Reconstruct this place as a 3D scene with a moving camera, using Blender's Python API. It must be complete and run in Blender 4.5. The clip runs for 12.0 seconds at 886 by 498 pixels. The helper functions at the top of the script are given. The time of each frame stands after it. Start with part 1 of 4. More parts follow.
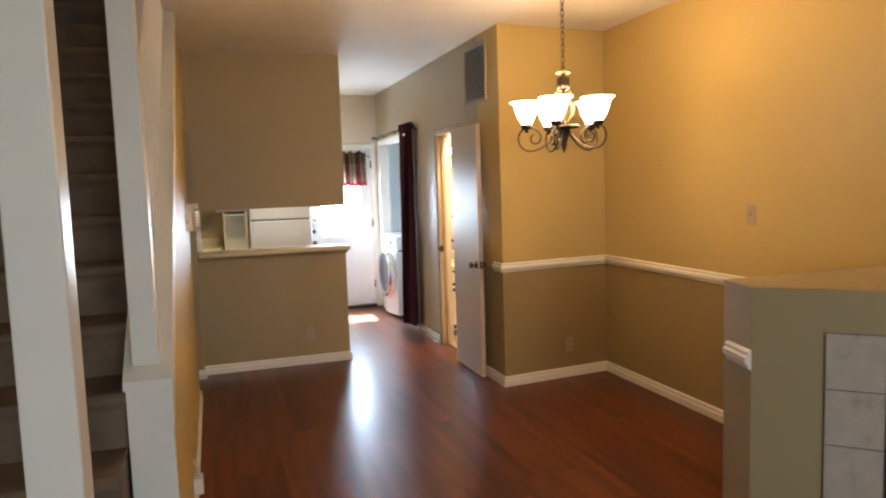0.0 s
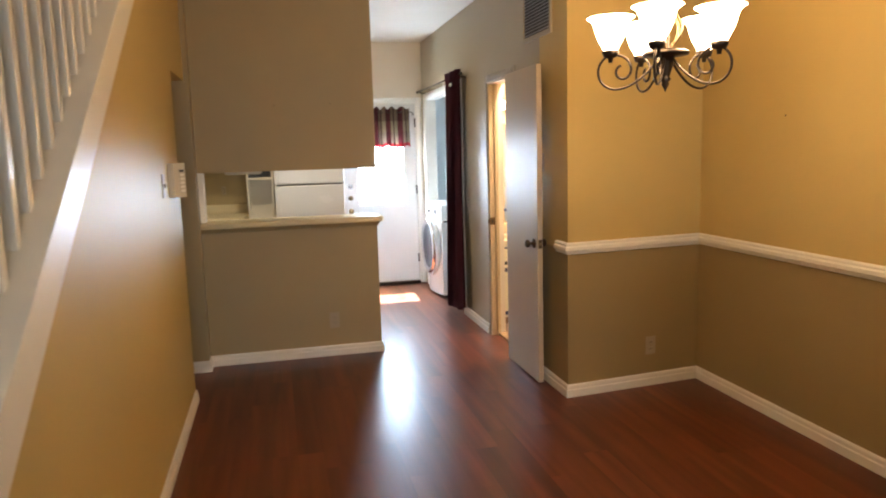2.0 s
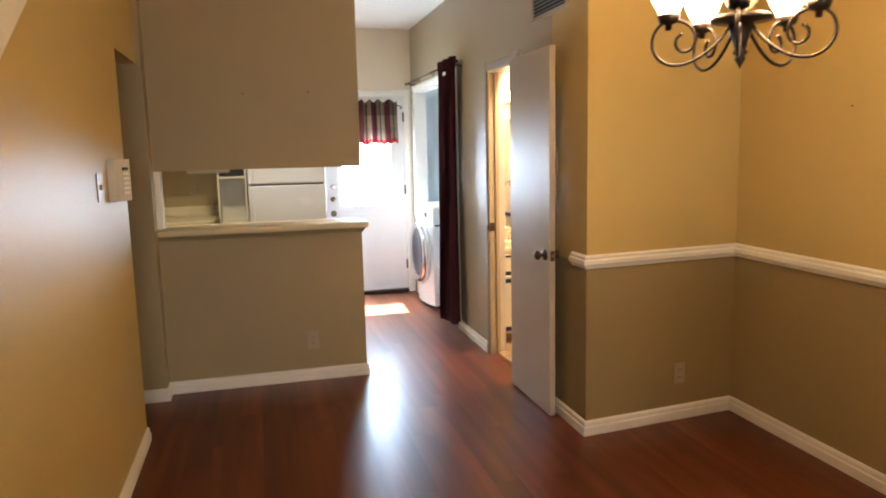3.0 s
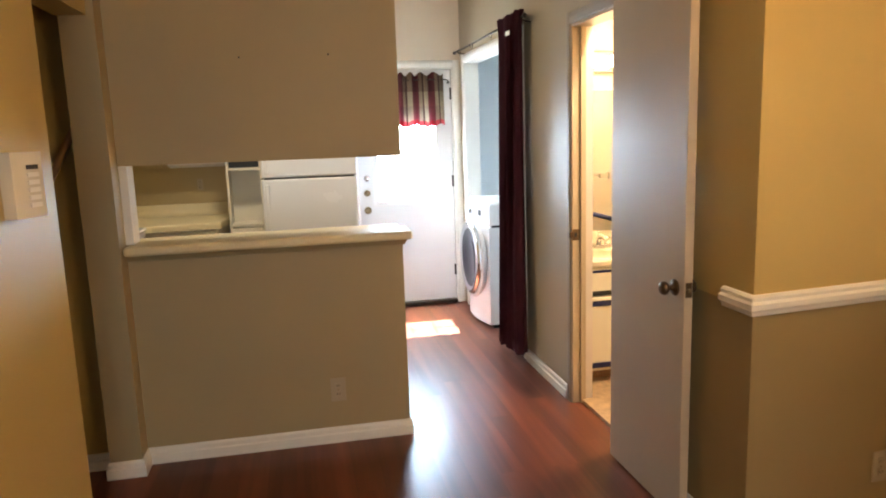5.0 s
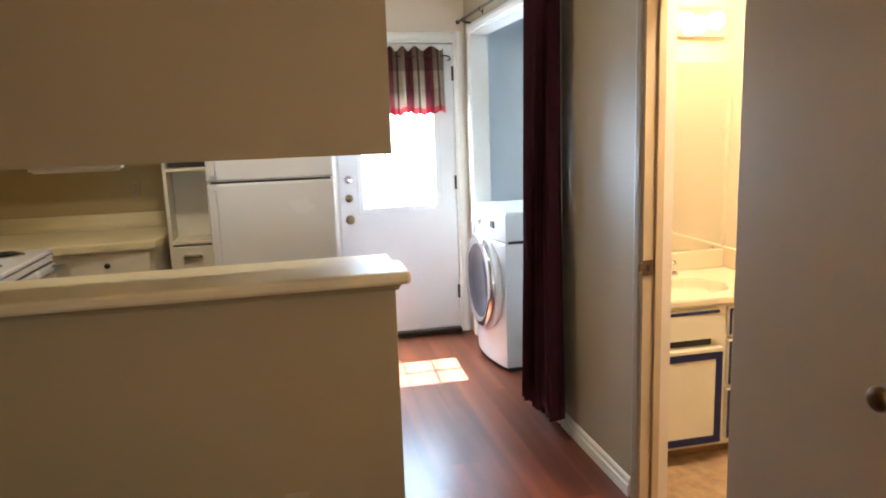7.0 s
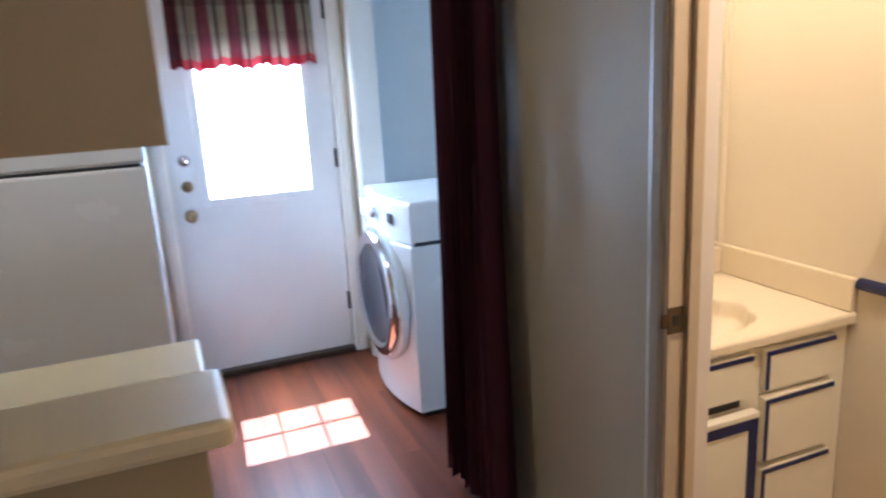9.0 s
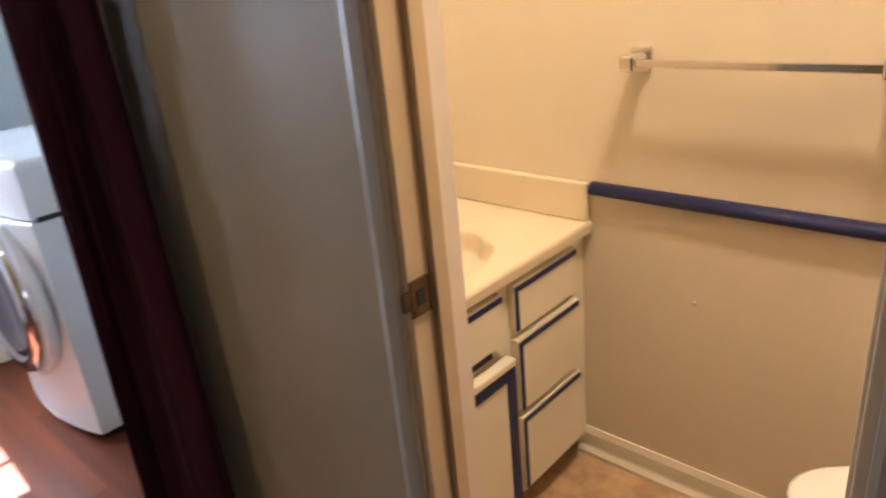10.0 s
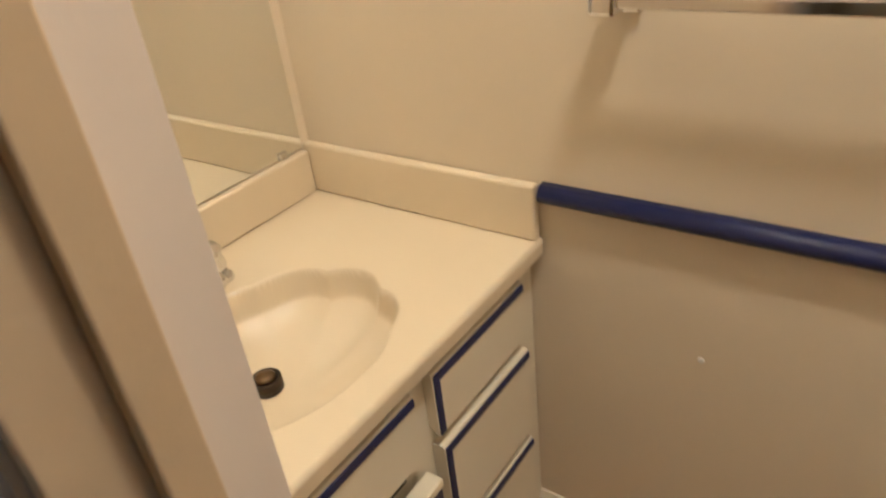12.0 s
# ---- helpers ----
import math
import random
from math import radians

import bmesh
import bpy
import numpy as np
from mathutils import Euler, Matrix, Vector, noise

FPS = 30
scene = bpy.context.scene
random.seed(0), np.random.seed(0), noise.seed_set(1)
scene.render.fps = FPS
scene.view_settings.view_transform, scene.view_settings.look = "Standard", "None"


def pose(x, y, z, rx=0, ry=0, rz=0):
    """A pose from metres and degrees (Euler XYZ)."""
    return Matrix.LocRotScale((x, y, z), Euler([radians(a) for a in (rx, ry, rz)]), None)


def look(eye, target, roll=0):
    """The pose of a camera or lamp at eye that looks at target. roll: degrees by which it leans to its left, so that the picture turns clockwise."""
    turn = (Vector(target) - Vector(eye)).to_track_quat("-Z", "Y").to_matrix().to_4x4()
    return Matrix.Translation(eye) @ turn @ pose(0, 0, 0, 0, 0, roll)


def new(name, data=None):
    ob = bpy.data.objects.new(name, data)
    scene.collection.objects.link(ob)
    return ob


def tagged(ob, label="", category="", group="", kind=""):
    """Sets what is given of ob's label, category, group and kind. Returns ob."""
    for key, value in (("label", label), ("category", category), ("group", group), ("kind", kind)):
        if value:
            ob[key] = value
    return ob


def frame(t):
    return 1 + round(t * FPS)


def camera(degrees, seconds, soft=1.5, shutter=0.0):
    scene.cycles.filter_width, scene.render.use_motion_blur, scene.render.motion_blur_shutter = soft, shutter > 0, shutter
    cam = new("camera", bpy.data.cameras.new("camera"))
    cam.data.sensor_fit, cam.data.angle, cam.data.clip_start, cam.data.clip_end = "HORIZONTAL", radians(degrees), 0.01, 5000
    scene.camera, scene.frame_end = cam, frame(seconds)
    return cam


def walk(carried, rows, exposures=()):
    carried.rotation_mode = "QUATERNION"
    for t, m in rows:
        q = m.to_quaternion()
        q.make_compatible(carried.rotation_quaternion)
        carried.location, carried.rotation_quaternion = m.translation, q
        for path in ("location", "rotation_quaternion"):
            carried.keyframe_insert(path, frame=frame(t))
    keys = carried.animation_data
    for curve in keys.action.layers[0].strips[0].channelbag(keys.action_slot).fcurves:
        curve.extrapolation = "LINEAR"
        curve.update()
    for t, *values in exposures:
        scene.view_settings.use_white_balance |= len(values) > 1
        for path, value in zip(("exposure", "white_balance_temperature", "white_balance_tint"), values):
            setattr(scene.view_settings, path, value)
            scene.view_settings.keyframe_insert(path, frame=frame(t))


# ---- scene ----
cam = camera(64.9, 12.0, soft=1.9, shutter=0.4)
PATH = [
    (0, (-0.008, 0.985, 1.585), (0.613, 2.877, 1.398), -1.9),
    (0.5, (0.117, 1.198, 1.572), (0.59, 3.131, 1.37), -1.7),
    (1, (0.26, 1.434, 1.568), (0.649, 3.383, 1.338), -1.5),
    (1.5, (0.335, 1.72, 1.555), (0.706, 3.668, 1.289), -1.9),
    (2, (0.383, 2.009, 1.531), (0.841, 3.936, 1.252), -1.6),
    (2.5, (0.453, 2.325, 1.528), (0.965, 4.237, 1.246), -0.9),
    (3, (0.472, 2.651, 1.518), (0.973, 4.567, 1.234), -1.3),
    (3.2, (0.457, 2.779, 1.526), (0.955, 4.696, 1.242), -1.7),
    (5, (0.64, 3.894, 1.518), (1.032, 5.828, 1.191), -1.9),
    (5.5, (0.701, 4.184, 1.5), (1.083, 6.118, 1.167), -1.4),
    (6, (0.761, 4.467, 1.507), (1.143, 6.402, 1.177), -1.0),
    (6.5, (0.758, 4.79, 1.508), (1.16, 6.72, 1.169), -1.7),
    (7, (0.808, 5.094, 1.497), (1.228, 7.018, 1.151), -2.0),
    (7.2, (0.851, 5.227, 1.502), (1.281, 7.149, 1.154), -1.7),
    (8.8, (1.060, 6.190, 1.506), (1.697, 8.032, 1.058), -3.1),
    (9, (1.120, 6.272, 1.486), (1.828, 8.080, 1.008), -3.3),
    (9.5, (1.302, 6.525, 1.434), (2.351, 8.111, 0.814), -5.1),
    (10, (1.445, 6.726, 1.410), (2.775, 8.010, 0.647), -5.7),
    (10.5, (1.616, 6.898, 1.372), (3.062, 7.955, 0.481), -6.2),
    (11, (1.771, 7.023, 1.344), (3.248, 7.949, 0.363), -7.2),
    (11.5, (1.899, 7.100, 1.328), (3.353, 7.995, 0.285), -7.6),
    (12, (2.009, 7.113, 1.371), (3.359, 8.173, 0.343), -7.1),
]
EXPOSURES = [(0.0, 4.66, 6500, 10), (5.5, 4.78, 6500, 10), (7.2, 4.42, 6200, 10), (9.0, 4.0, 5250, 13), (9.5, 3.72, 5400, 15), (10.0, 3.92, 6100, 17), (10.5, 4.3, 5700, 16), (11.0, 4.36, 5050, 9), (11.5, 4.0, 5000, 8), (12.0, 3.5, 5150, 8)]
walk(cam, [(t, look(eye, target, roll)) for t, eye, target, roll in PATH], EXPOSURES)

# ---- world, sun, exposure ----
SUN_EL, SUN_AZ = 58.0, 3.0          # the sun stands over +y
world = bpy.data.worlds.new("world")
scene.world = world
world.use_nodes = True
wn = world.node_tree.nodes
sky = wn.new("ShaderNodeTexSky")
sky.sky_type = "NISHITA"
sky.sun_disc = False
sky.sun_elevation = radians(SUN_EL)
sky.sun_rotation = radians(SUN_AZ)
world.node_tree.links.new(sky.outputs[0], wn["Background"].inputs[0])
wn["Background"].inputs[1].default_value = 0.05
sun_data = bpy.data.lights.new("sun", "SUN")
sun_data.energy, sun_data.angle, sun_data.color = 5.0, radians(0.5), (0.90, 0.96, 1.0)
sun = new("sun", sun_data)
sun.matrix_world = look((1.5 + 10 * math.cos(radians(SUN_EL)) * math.sin(radians(SUN_AZ)), 9.75 + 10 * math.cos(radians(SUN_EL)) * math.cos(radians(SUN_AZ)), 10 * math.sin(radians(SUN_EL))), (1.5, 9.75, 0))


def area_lamp(name, eye, target, sx, sy, watts, color):
    d = bpy.data.lights.new(name, "AREA")
    d.shape, d.size, d.size_y, d.energy, d.color = "RECTANGLE", sx, sy, watts, color
    ob = new(name, d)
    ob.matrix_world = look(eye, target)
    return ob


def bulb_lamp(name, at, watts, color, radius=0.03):
    d = bpy.data.lights.new(name, "POINT")
    d.energy, d.color, d.shadow_soft_size = watts, color, radius
    ob = new(name, d)
    ob.location = at
    return ob


WARM = (1.0, 0.61, 0.29)
BATHWARM = (1.0, 0.74, 0.42)
CHANDELIER, VANITY = 0.130, 0.038     # watts a bulb
DAY = (0.62, 0.81, 1.0)
# the living room's window behind, and the glazed back door
area_lamp("window_daylight_living", (0.9, -2.85, 1.55), (0.9, 3, 1.3), 2.2, 1.5, 2.6, (0.90, 0.95, 1.0))
area_lamp("window_daylight_door", (1.57, 10.10, 1.42), (1.57, 5, 1.0), 0.60, 0.90, 3.3, DAY)


# ---- materials ----
def material(name, color, rough=0.5, metal=0.0, vary=0.06, scale=3.0, grain=60.0, bump=0.05, spread=0.08, coat=0.0, glow=None, stretch=(1, 1, 1)):
    m = bpy.data.materials.new(name)
    m.use_nodes = True
    nt = m.node_tree
    n, l = nt.nodes, nt.links
    b = n["Principled BSDF"]
    tc = n.new("ShaderNodeTexCoord")
    mp = n.new("ShaderNodeMapping")
    mp.inputs["Scale"].default_value = stretch
    l.new(tc.outputs["Object"], mp.inputs["Vector"])
    big = n.new("ShaderNodeTexNoise")
    big.inputs["Scale"].default_value, big.inputs["Detail"].default_value = scale, 5
    fine = n.new("ShaderNodeTexNoise")
    fine.inputs["Scale"].default_value, fine.inputs["Detail"].default_value = grain, 4
    l.new(mp.outputs[0], big.inputs["Vector"])
    l.new(mp.outputs[0], fine.inputs["Vector"])
    ramp = n.new("ShaderNodeMapRange")
    ramp.inputs["To Min"].default_value, ramp.inputs["To Max"].default_value = 1 - 2 * vary, 1 + 2 * vary
    l.new(big.outputs[0], ramp.inputs["Value"])
    mul = n.new("ShaderNodeMix")
    mul.data_type, mul.blend_type = "RGBA", "MULTIPLY"
    mul.inputs["Factor"].default_value = 1
    mul.inputs["A"].default_value = (*color, 1)
    l.new(ramp.outputs[0], mul.inputs["B"])
    l.new(mul.outputs["Result"], b.inputs["Base Color"])
    r2 = n.new("ShaderNodeMapRange")
    r2.inputs["To Min"].default_value, r2.inputs["To Max"].default_value = max(0.02, rough - spread), min(1, rough + spread)
    l.new(big.outputs[0], r2.inputs["Value"])
    l.new(r2.outputs[0], b.inputs["Roughness"])
    b.inputs["Metallic"].default_value = metal
    b.inputs["Coat Weight"].default_value = coat
    if bump:
        bp = n.new("ShaderNodeBump")
        bp.inputs["Strength"].default_value, bp.inputs["Distance"].default_value = bump, 0.004
        l.new(fine.outputs[0], bp.inputs["Height"])
        l.new(bp.outputs[0], b.inputs["Normal"])
    if glow:
        b.inputs["Emission Color"].default_value = (*glow[0], 1)
        b.inputs["Emission Strength"].default_value = glow[1]
    return m


TAN = material("tan_wall_paint", (0.565, 0.418, 0.152), 0.48, vary=0.04, scale=1.2, grain=140, bump=0.12)
TAUPE = material("taupe_wall_paint", (0.40, 0.312, 0.160), 0.5, vary=0.04, scale=1.2, grain=140, bump=0.12)
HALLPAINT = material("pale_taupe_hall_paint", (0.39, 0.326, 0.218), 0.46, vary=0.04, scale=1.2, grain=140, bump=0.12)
OLIVE = material("olive_brown_wall_paint", (0.345, 0.258, 0.115), 0.5, vary=0.05, scale=1.2, grain=140, bump=0.12)
CREAM = material("cream_wall_paint", (0.70, 0.61, 0.475), 0.5, vary=0.03, scale=1.5, grain=140, bump=0.1)
CLOSET = material("pale_blue_grey_paint", (0.74, 0.80, 0.82), 0.5, vary=0.03, bump=0.1)
WHITE = material("white_trim_paint", (0.85, 0.83, 0.76), 0.36, vary=0.03, scale=5, grain=90, bump=0.05)
DOORWHITE = material("white_door_paint", (0.78, 0.77, 0.75), 0.43, vary=0.03, scale=3, grain=40, bump=0.08)
CEIL = material("ceiling_white", (0.80, 0.77, 0.71), 0.9, vary=0.03, grain=220, bump=0.3)
CARPET = material("brown_carpet", (0.25, 0.185, 0.135), 1.0, vary=0.25, scale=9, grain=350, bump=1.0, spread=0.0)
LAMINATE = material("cream_laminate", (0.73, 0.63, 0.39), 0.42, vary=0.015, scale=8, grain=200, bump=0.02, spread=0.02)
VANTOP = material("cream_cultured_marble", (0.71, 0.61, 0.45), 0.36, vary=0.02, scale=4, grain=20, bump=0.01, spread=0.03)
APPL = material("white_appliance_enamel", (0.80, 0.80, 0.80), 0.25, vary=0.02, grain=180, bump=0.05)
CABW = material("off_white_cabinet_paint", (0.76, 0.70, 0.57), 0.38, vary=0.03, scale=6, bump=0.04)
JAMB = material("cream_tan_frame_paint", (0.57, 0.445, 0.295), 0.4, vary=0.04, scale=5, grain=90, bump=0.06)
BLUE = material("navy_blue_paint", (0.006, 0.012, 0.082), 0.42, vary=0.05, scale=5, bump=0.03, spread=0.03)
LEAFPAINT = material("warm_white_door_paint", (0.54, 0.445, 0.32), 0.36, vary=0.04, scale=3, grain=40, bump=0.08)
# taupe casing paint, with the hall's shade darkened into its colour
CASING_SHADED = material("shaded_taupe_casing_paint", (0.35, 0.295, 0.225), 0.5, vary=0.05, scale=6, grain=90, bump=0.06)
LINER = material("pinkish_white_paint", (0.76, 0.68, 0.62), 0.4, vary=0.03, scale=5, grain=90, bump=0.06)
VENTGREY = material("vent_grey_metal", (0.27, 0.28, 0.30), 0.5, vary=0.2, scale=30, grain=90, bump=0.06)
IRON = material("dark_bronze_metal", (0.055, 0.042, 0.032), 0.35, 0.85, vary=0.2, scale=20, bump=0.1)
BRASS = material("antique_brass", (0.30, 0.22, 0.12), 0.3, 1.0, vary=0.2, scale=30, bump=0.05)
STRIKE = material("tarnished_brass", (0.14, 0.095, 0.055), 0.35, 1.0, vary=0.2, scale=40, bump=0.05)
CHROME = material("chrome", (0.75, 0.75, 0.76), 0.1, 1.0, vary=0.02, scale=30, bump=0.0, spread=0.04)
BLACK = material("black_metal", (0.012, 0.012, 0.013), 0.45, vary=0.2, bump=0.1)
BATHFLOOR = material("mottled_beige_vinyl", (0.46, 0.305, 0.175), 0.4, vary=0.3, scale=20, grain=60, bump=0.05)
CURTAIN = material("dark_plum_curtain_cloth", (0.085, 0.014, 0.026), 0.85, vary=0.2, scale=8, grain=400, bump=0.5)
PORCELAIN = material("white_porcelain", (0.82, 0.80, 0.76), 0.12, vary=0.01, bump=0.0)
PLASTIC = material("ivory_plastic", (0.72, 0.66, 0.52), 0.35, vary=0.03, bump=0.02)
KEYFACE = material("glossy_ivory_plastic", (0.70, 0.66, 0.56), 0.12, vary=0.02, bump=0.0, spread=0.02)
PLATE = material("tan_plastic_plate", (0.42, 0.345, 0.225), 0.4, vary=0.03, bump=0.02)
TILE = material("beige_ceramic_tile", (0.52, 0.45, 0.37), 0.3, vary=0.12, scale=18, grain=60, bump=0.05)
NAILBLACK = material("dark_nail_hole", (0.03, 0.025, 0.02), 0.7, vary=0.1, bump=0.0)
GROUT = material("grey_grout", (0.22, 0.20, 0.18), 0.9, vary=0.1, bump=0.3)
CONCRETE = material("pale_concrete", (0.50, 0.48, 0.44), 0.9, vary=0.1, bump=0.3)
WOOD = material("brown_wood", (0.30, 0.17, 0.08), 0.4, vary=0.2, scale=6, bump=0.1, stretch=(6, 1, 6))
MIRROR = material("mirror_silver", (0.88, 0.90, 0.89), 0.015, 1.0, vary=0.0, bump=0.0, spread=0.0)
SHADE = material("frosted_glass_shade", (0.9, 0.85, 0.75), 0.4, vary=0.02, bump=0.02, glow=((1.0, 0.67, 0.39), 1.35))
BULB = material("lit_globe_bulb", (1, 1, 1), 0.3, vary=0.0, bump=0, glow=((1.0, 0.76, 0.42), 0.8))


def glass_material():
    m = bpy.data.materials.new("clear_glass")
    m.use_nodes = True
    b = m.node_tree.nodes["Principled BSDF"]
    b.inputs["Transmission Weight"].default_value = 1
    b.inputs["Roughness"].default_value = 0.0
    b.inputs["IOR"].default_value = 1.45
    return m


GLASS = glass_material()


def laminate_floor_material():
    m = bpy.data.materials.new("cherry_laminate_planks")
    m.use_nodes = True
    n, l = m.node_tree.nodes, m.node_tree.links
    b = n["Principled BSDF"]
    tc = n.new("ShaderNodeTexCoord")
    info = n.new("ShaderNodeObjectInfo")
    add = n.new("ShaderNodeVectorMath")
    add.operation = "MULTIPLY_ADD"
    add.inputs[1].default_value = (37, 91, 13)
    comb = n.new("ShaderNodeCombineXYZ")
    for i in range(3):
        l.new(info.outputs["Random"], comb.inputs[i])
    l.new(comb.outputs[0], add.inputs[0])
    l.new(tc.outputs["Object"], add.inputs[2])
    mp = n.new("ShaderNodeMapping")
    mp.inputs["Scale"].default_value = (9, 0.55, 9)
    l.new(add.outputs[0], mp.inputs[0])
    g = n.new("ShaderNodeTexNoise")
    g.inputs["Scale"].default_value, g.inputs["Detail"].default_value, g.inputs["Distortion"].default_value = 1.2, 3.5, 0.35
    l.new(mp.outputs[0], g.inputs["Vector"])
    cr = n.new("ShaderNodeValToRGB")
    cr.color_ramp.elements[0].position, cr.color_ramp.elements[0].color = 0.3, (0.066, 0.0170, 0.0080, 1)
    cr.color_ramp.elements[1].position, cr.color_ramp.elements[1].color = 0.72, (0.165, 0.047, 0.0205, 1)
    l.new(g.outputs[0], cr.inputs[0])
    mr = n.new("ShaderNodeMapRange")
    mr.inputs["To Min"].default_value, mr.inputs["To Max"].default_value = 0.78, 1.22
    l.new(info.outputs["Random"], mr.inputs["Value"])
    mul = n.new("ShaderNodeMix")
    mul.data_type, mul.blend_type = "RGBA", "MULTIPLY"
    mul.inputs["Factor"].default_value = 1
    l.new(cr.outputs[0], mul.inputs["A"])
    l.new(mr.outputs[0], mul.inputs["B"])
    l.new(mul.outputs["Result"], b.inputs["Base Color"])
    b.inputs["Specular IOR Level"].default_value = 0.26
    rr = n.new("ShaderNodeMapRange")
    rr.inputs["To Min"].default_value, rr.inputs["To Max"].default_value = 0.275, 0.282
    l.new(g.outputs[0], rr.inputs["Value"])
    l.new(rr.outputs[0], b.inputs["Roughness"])
    return m


FLOORWOOD = laminate_floor_material()


# ---- builders ----
def box(bm, x0, y0, z0, x1, y1, z1, bevel=0.0, segments=2):
    made = bmesh.ops.create_cube(bm, size=1)["verts"]
    for v in made:
        v.co = Vector((x0 + (v.co.x + 0.5) * (x1 - x0), y0 + (v.co.y + 0.5) * (y1 - y0), z0 + (v.co.z + 0.5) * (z1 - z0)))
    if bevel:
        edges = list({e for v in made for e in v.link_edges})
        bmesh.ops.bevel(bm, geom=edges, offset=bevel, segments=segments, affect="EDGES", profile=0.5)
    return bm


def boxes(*rows, bevel=0.0):
    bm = bmesh.new()
    for r in rows:
        box(bm, *r, bevel=bevel)
    return bm


def prism(bm, outline, axis, a, b):
    """A closed 2D outline pushed along an axis from a to b. Axis x takes (y, z), y takes (x, z), z takes (x, y)."""
    def place(p, s):
        return {"x": (s, p[0], p[1]), "y": (p[0], s, p[1]), "z": (p[0], p[1], s)}[axis]
    lo = [bm.verts.new(place(p, a)) for p in outline]
    hi = [bm.verts.new(place(p, b)) for p in outline]
    k = len(outline)
    faces = [bm.faces.new(lo), bm.faces.new(hi[::-1])]
    for i in range(k):
        faces.append(bm.faces.new((lo[i], hi[i], hi[(i + 1) % k], lo[(i + 1) % k])))
    bmesh.ops.recalc_face_normals(bm, faces=faces)
    return bm


def sweep(bm, outline, path):
    """A closed outline of (out, up) swept along flat points (x, y); out lies to the right of the way, corners are mitred."""
    rings = []
    for i, p in enumerate(path):
        p = Vector(p)
        d0 = (p - Vector(path[i - 1])).normalized() if i else None
        d1 = (Vector(path[i + 1]) - p).normalized() if i + 1 < len(path) else None
        n0 = Vector((d0.y, -d0.x)) if d0 else None
        n1 = Vector((d1.y, -d1.x)) if d1 else None
        if n0 and n1:
            n = (n0 + n1).normalized()
            n = n / max(0.3, n.dot(n0))
        else:
            n = n0 or n1
        rings.append([bm.verts.new((p.x + n.x * o, p.y + n.y * o, u)) for o, u in outline])
    faces = [bm.faces.new(rings[0]), bm.faces.new(rings[-1][::-1])]
    k = len(outline)
    for a, b in zip(rings, rings[1:]):
        for i in range(k):
            faces.append(bm.faces.new((a[i], b[i], b[(i + 1) % k], a[(i + 1) % k])))
    bmesh.ops.recalc_face_normals(bm, faces=faces)
    return bm


def lathe(bm, outline, at=(0, 0, 0), axis=(0, 0, 1), steps=24, closed=False):
    """Turns (radius, height) points round an axis through at."""
    turn = Vector((0, 0, 1)).rotation_difference(Vector(axis)).to_matrix()
    rings = []
    for r, h in outline:
        if r < 1e-5:
            rings.append([bm.verts.new(turn @ Vector((0, 0, h)) + Vector(at))])
        else:
            rings.append([bm.verts.new(turn @ Vector((r * math.cos(2 * math.pi * i / steps), r * math.sin(2 * math.pi * i / steps), h)) + Vector(at)) for i in range(steps)])
    faces = []
    pairs = list(zip(rings, rings[1:])) + ([(rings[-1], rings[0])] if closed else [])
    for a, b in pairs:
        for i in range(steps):
            j = (i + 1) % steps
            if len(a) == 1 and len(b) == 1:
                continue
            if len(a) == 1:
                faces.append(bm.faces.new((a[0], b[j], b[i])))
            elif len(b) == 1:
                faces.append(bm.faces.new((a[i], a[j], b[0])))
            else:
                faces.append(bm.faces.new((a[i], a[j], b[j], b[i])))
    bmesh.ops.recalc_face_normals(bm, faces=faces)
    for f in faces:
        f.smooth = True
    return bm


def tube(bm, points, radius, steps=10):
    """A round bar along 3D points, with flat ends."""
    pts = [Vector(p) for p in points]
    rings = []
    side = None
    for i, p in enumerate(pts):
        d = (pts[min(i + 1, len(pts) - 1)] - pts[max(i - 1, 0)]).normalized()
        if side is None:
            side = d.cross(Vector((0.31, 0.77, 0.55))).normalized()
        side = (side - d * side.dot(d)).normalized()
        up = d.cross(side)
        r = radius[i] if isinstance(radius, (list, tuple)) else radius
        rings.append([bm.verts.new(p + (side * math.cos(2 * math.pi * k / steps) + up * math.sin(2 * math.pi * k / steps)) * r) for k in range(steps)])
    faces = [bm.faces.new(rings[0]), bm.faces.new(rings[-1][::-1])]
    for a, b in zip(rings, rings[1:]):
        for k in range(steps):
            f = bm.faces.new((a[k], a[(k + 1) % steps], b[(k + 1) % steps], b[k]))
            f.smooth = True
            faces.append(f)
    bmesh.ops.recalc_face_normals(bm, faces=faces)
    return bm


def mesh_of(name, bm, mat):
    me = bpy.data.meshes.new(name)
    bm.to_mesh(me)
    bm.free()
    me.materials.append(mat)
    return me


def structure(name, bm, mat, label, category="wall"):
    """One piece of the setting, built in world metres."""
    return tagged(new(name, mesh_of(name, bm, mat)), label, category, kind="structure")


def thing(name, at, label, category, group="", kind=""):
    ob = new(name)
    ob.location = at
    ob.empty_display_size = 0.1
    return tagged(ob, label, category, group, kind)


def origin(ob):
    at = Vector(ob.location)
    return at + origin(ob.parent) if ob.parent else at


def part(name, bm, mat, parent, label=""):
    """A bmesh in world metres as one mesh object under a thing or a part."""
    bmesh.ops.translate(bm, verts=bm.verts, vec=-origin(parent))
    ob = new(name, mesh_of(name, bm, mat))
    ob.parent = parent
    return tagged(ob, label)


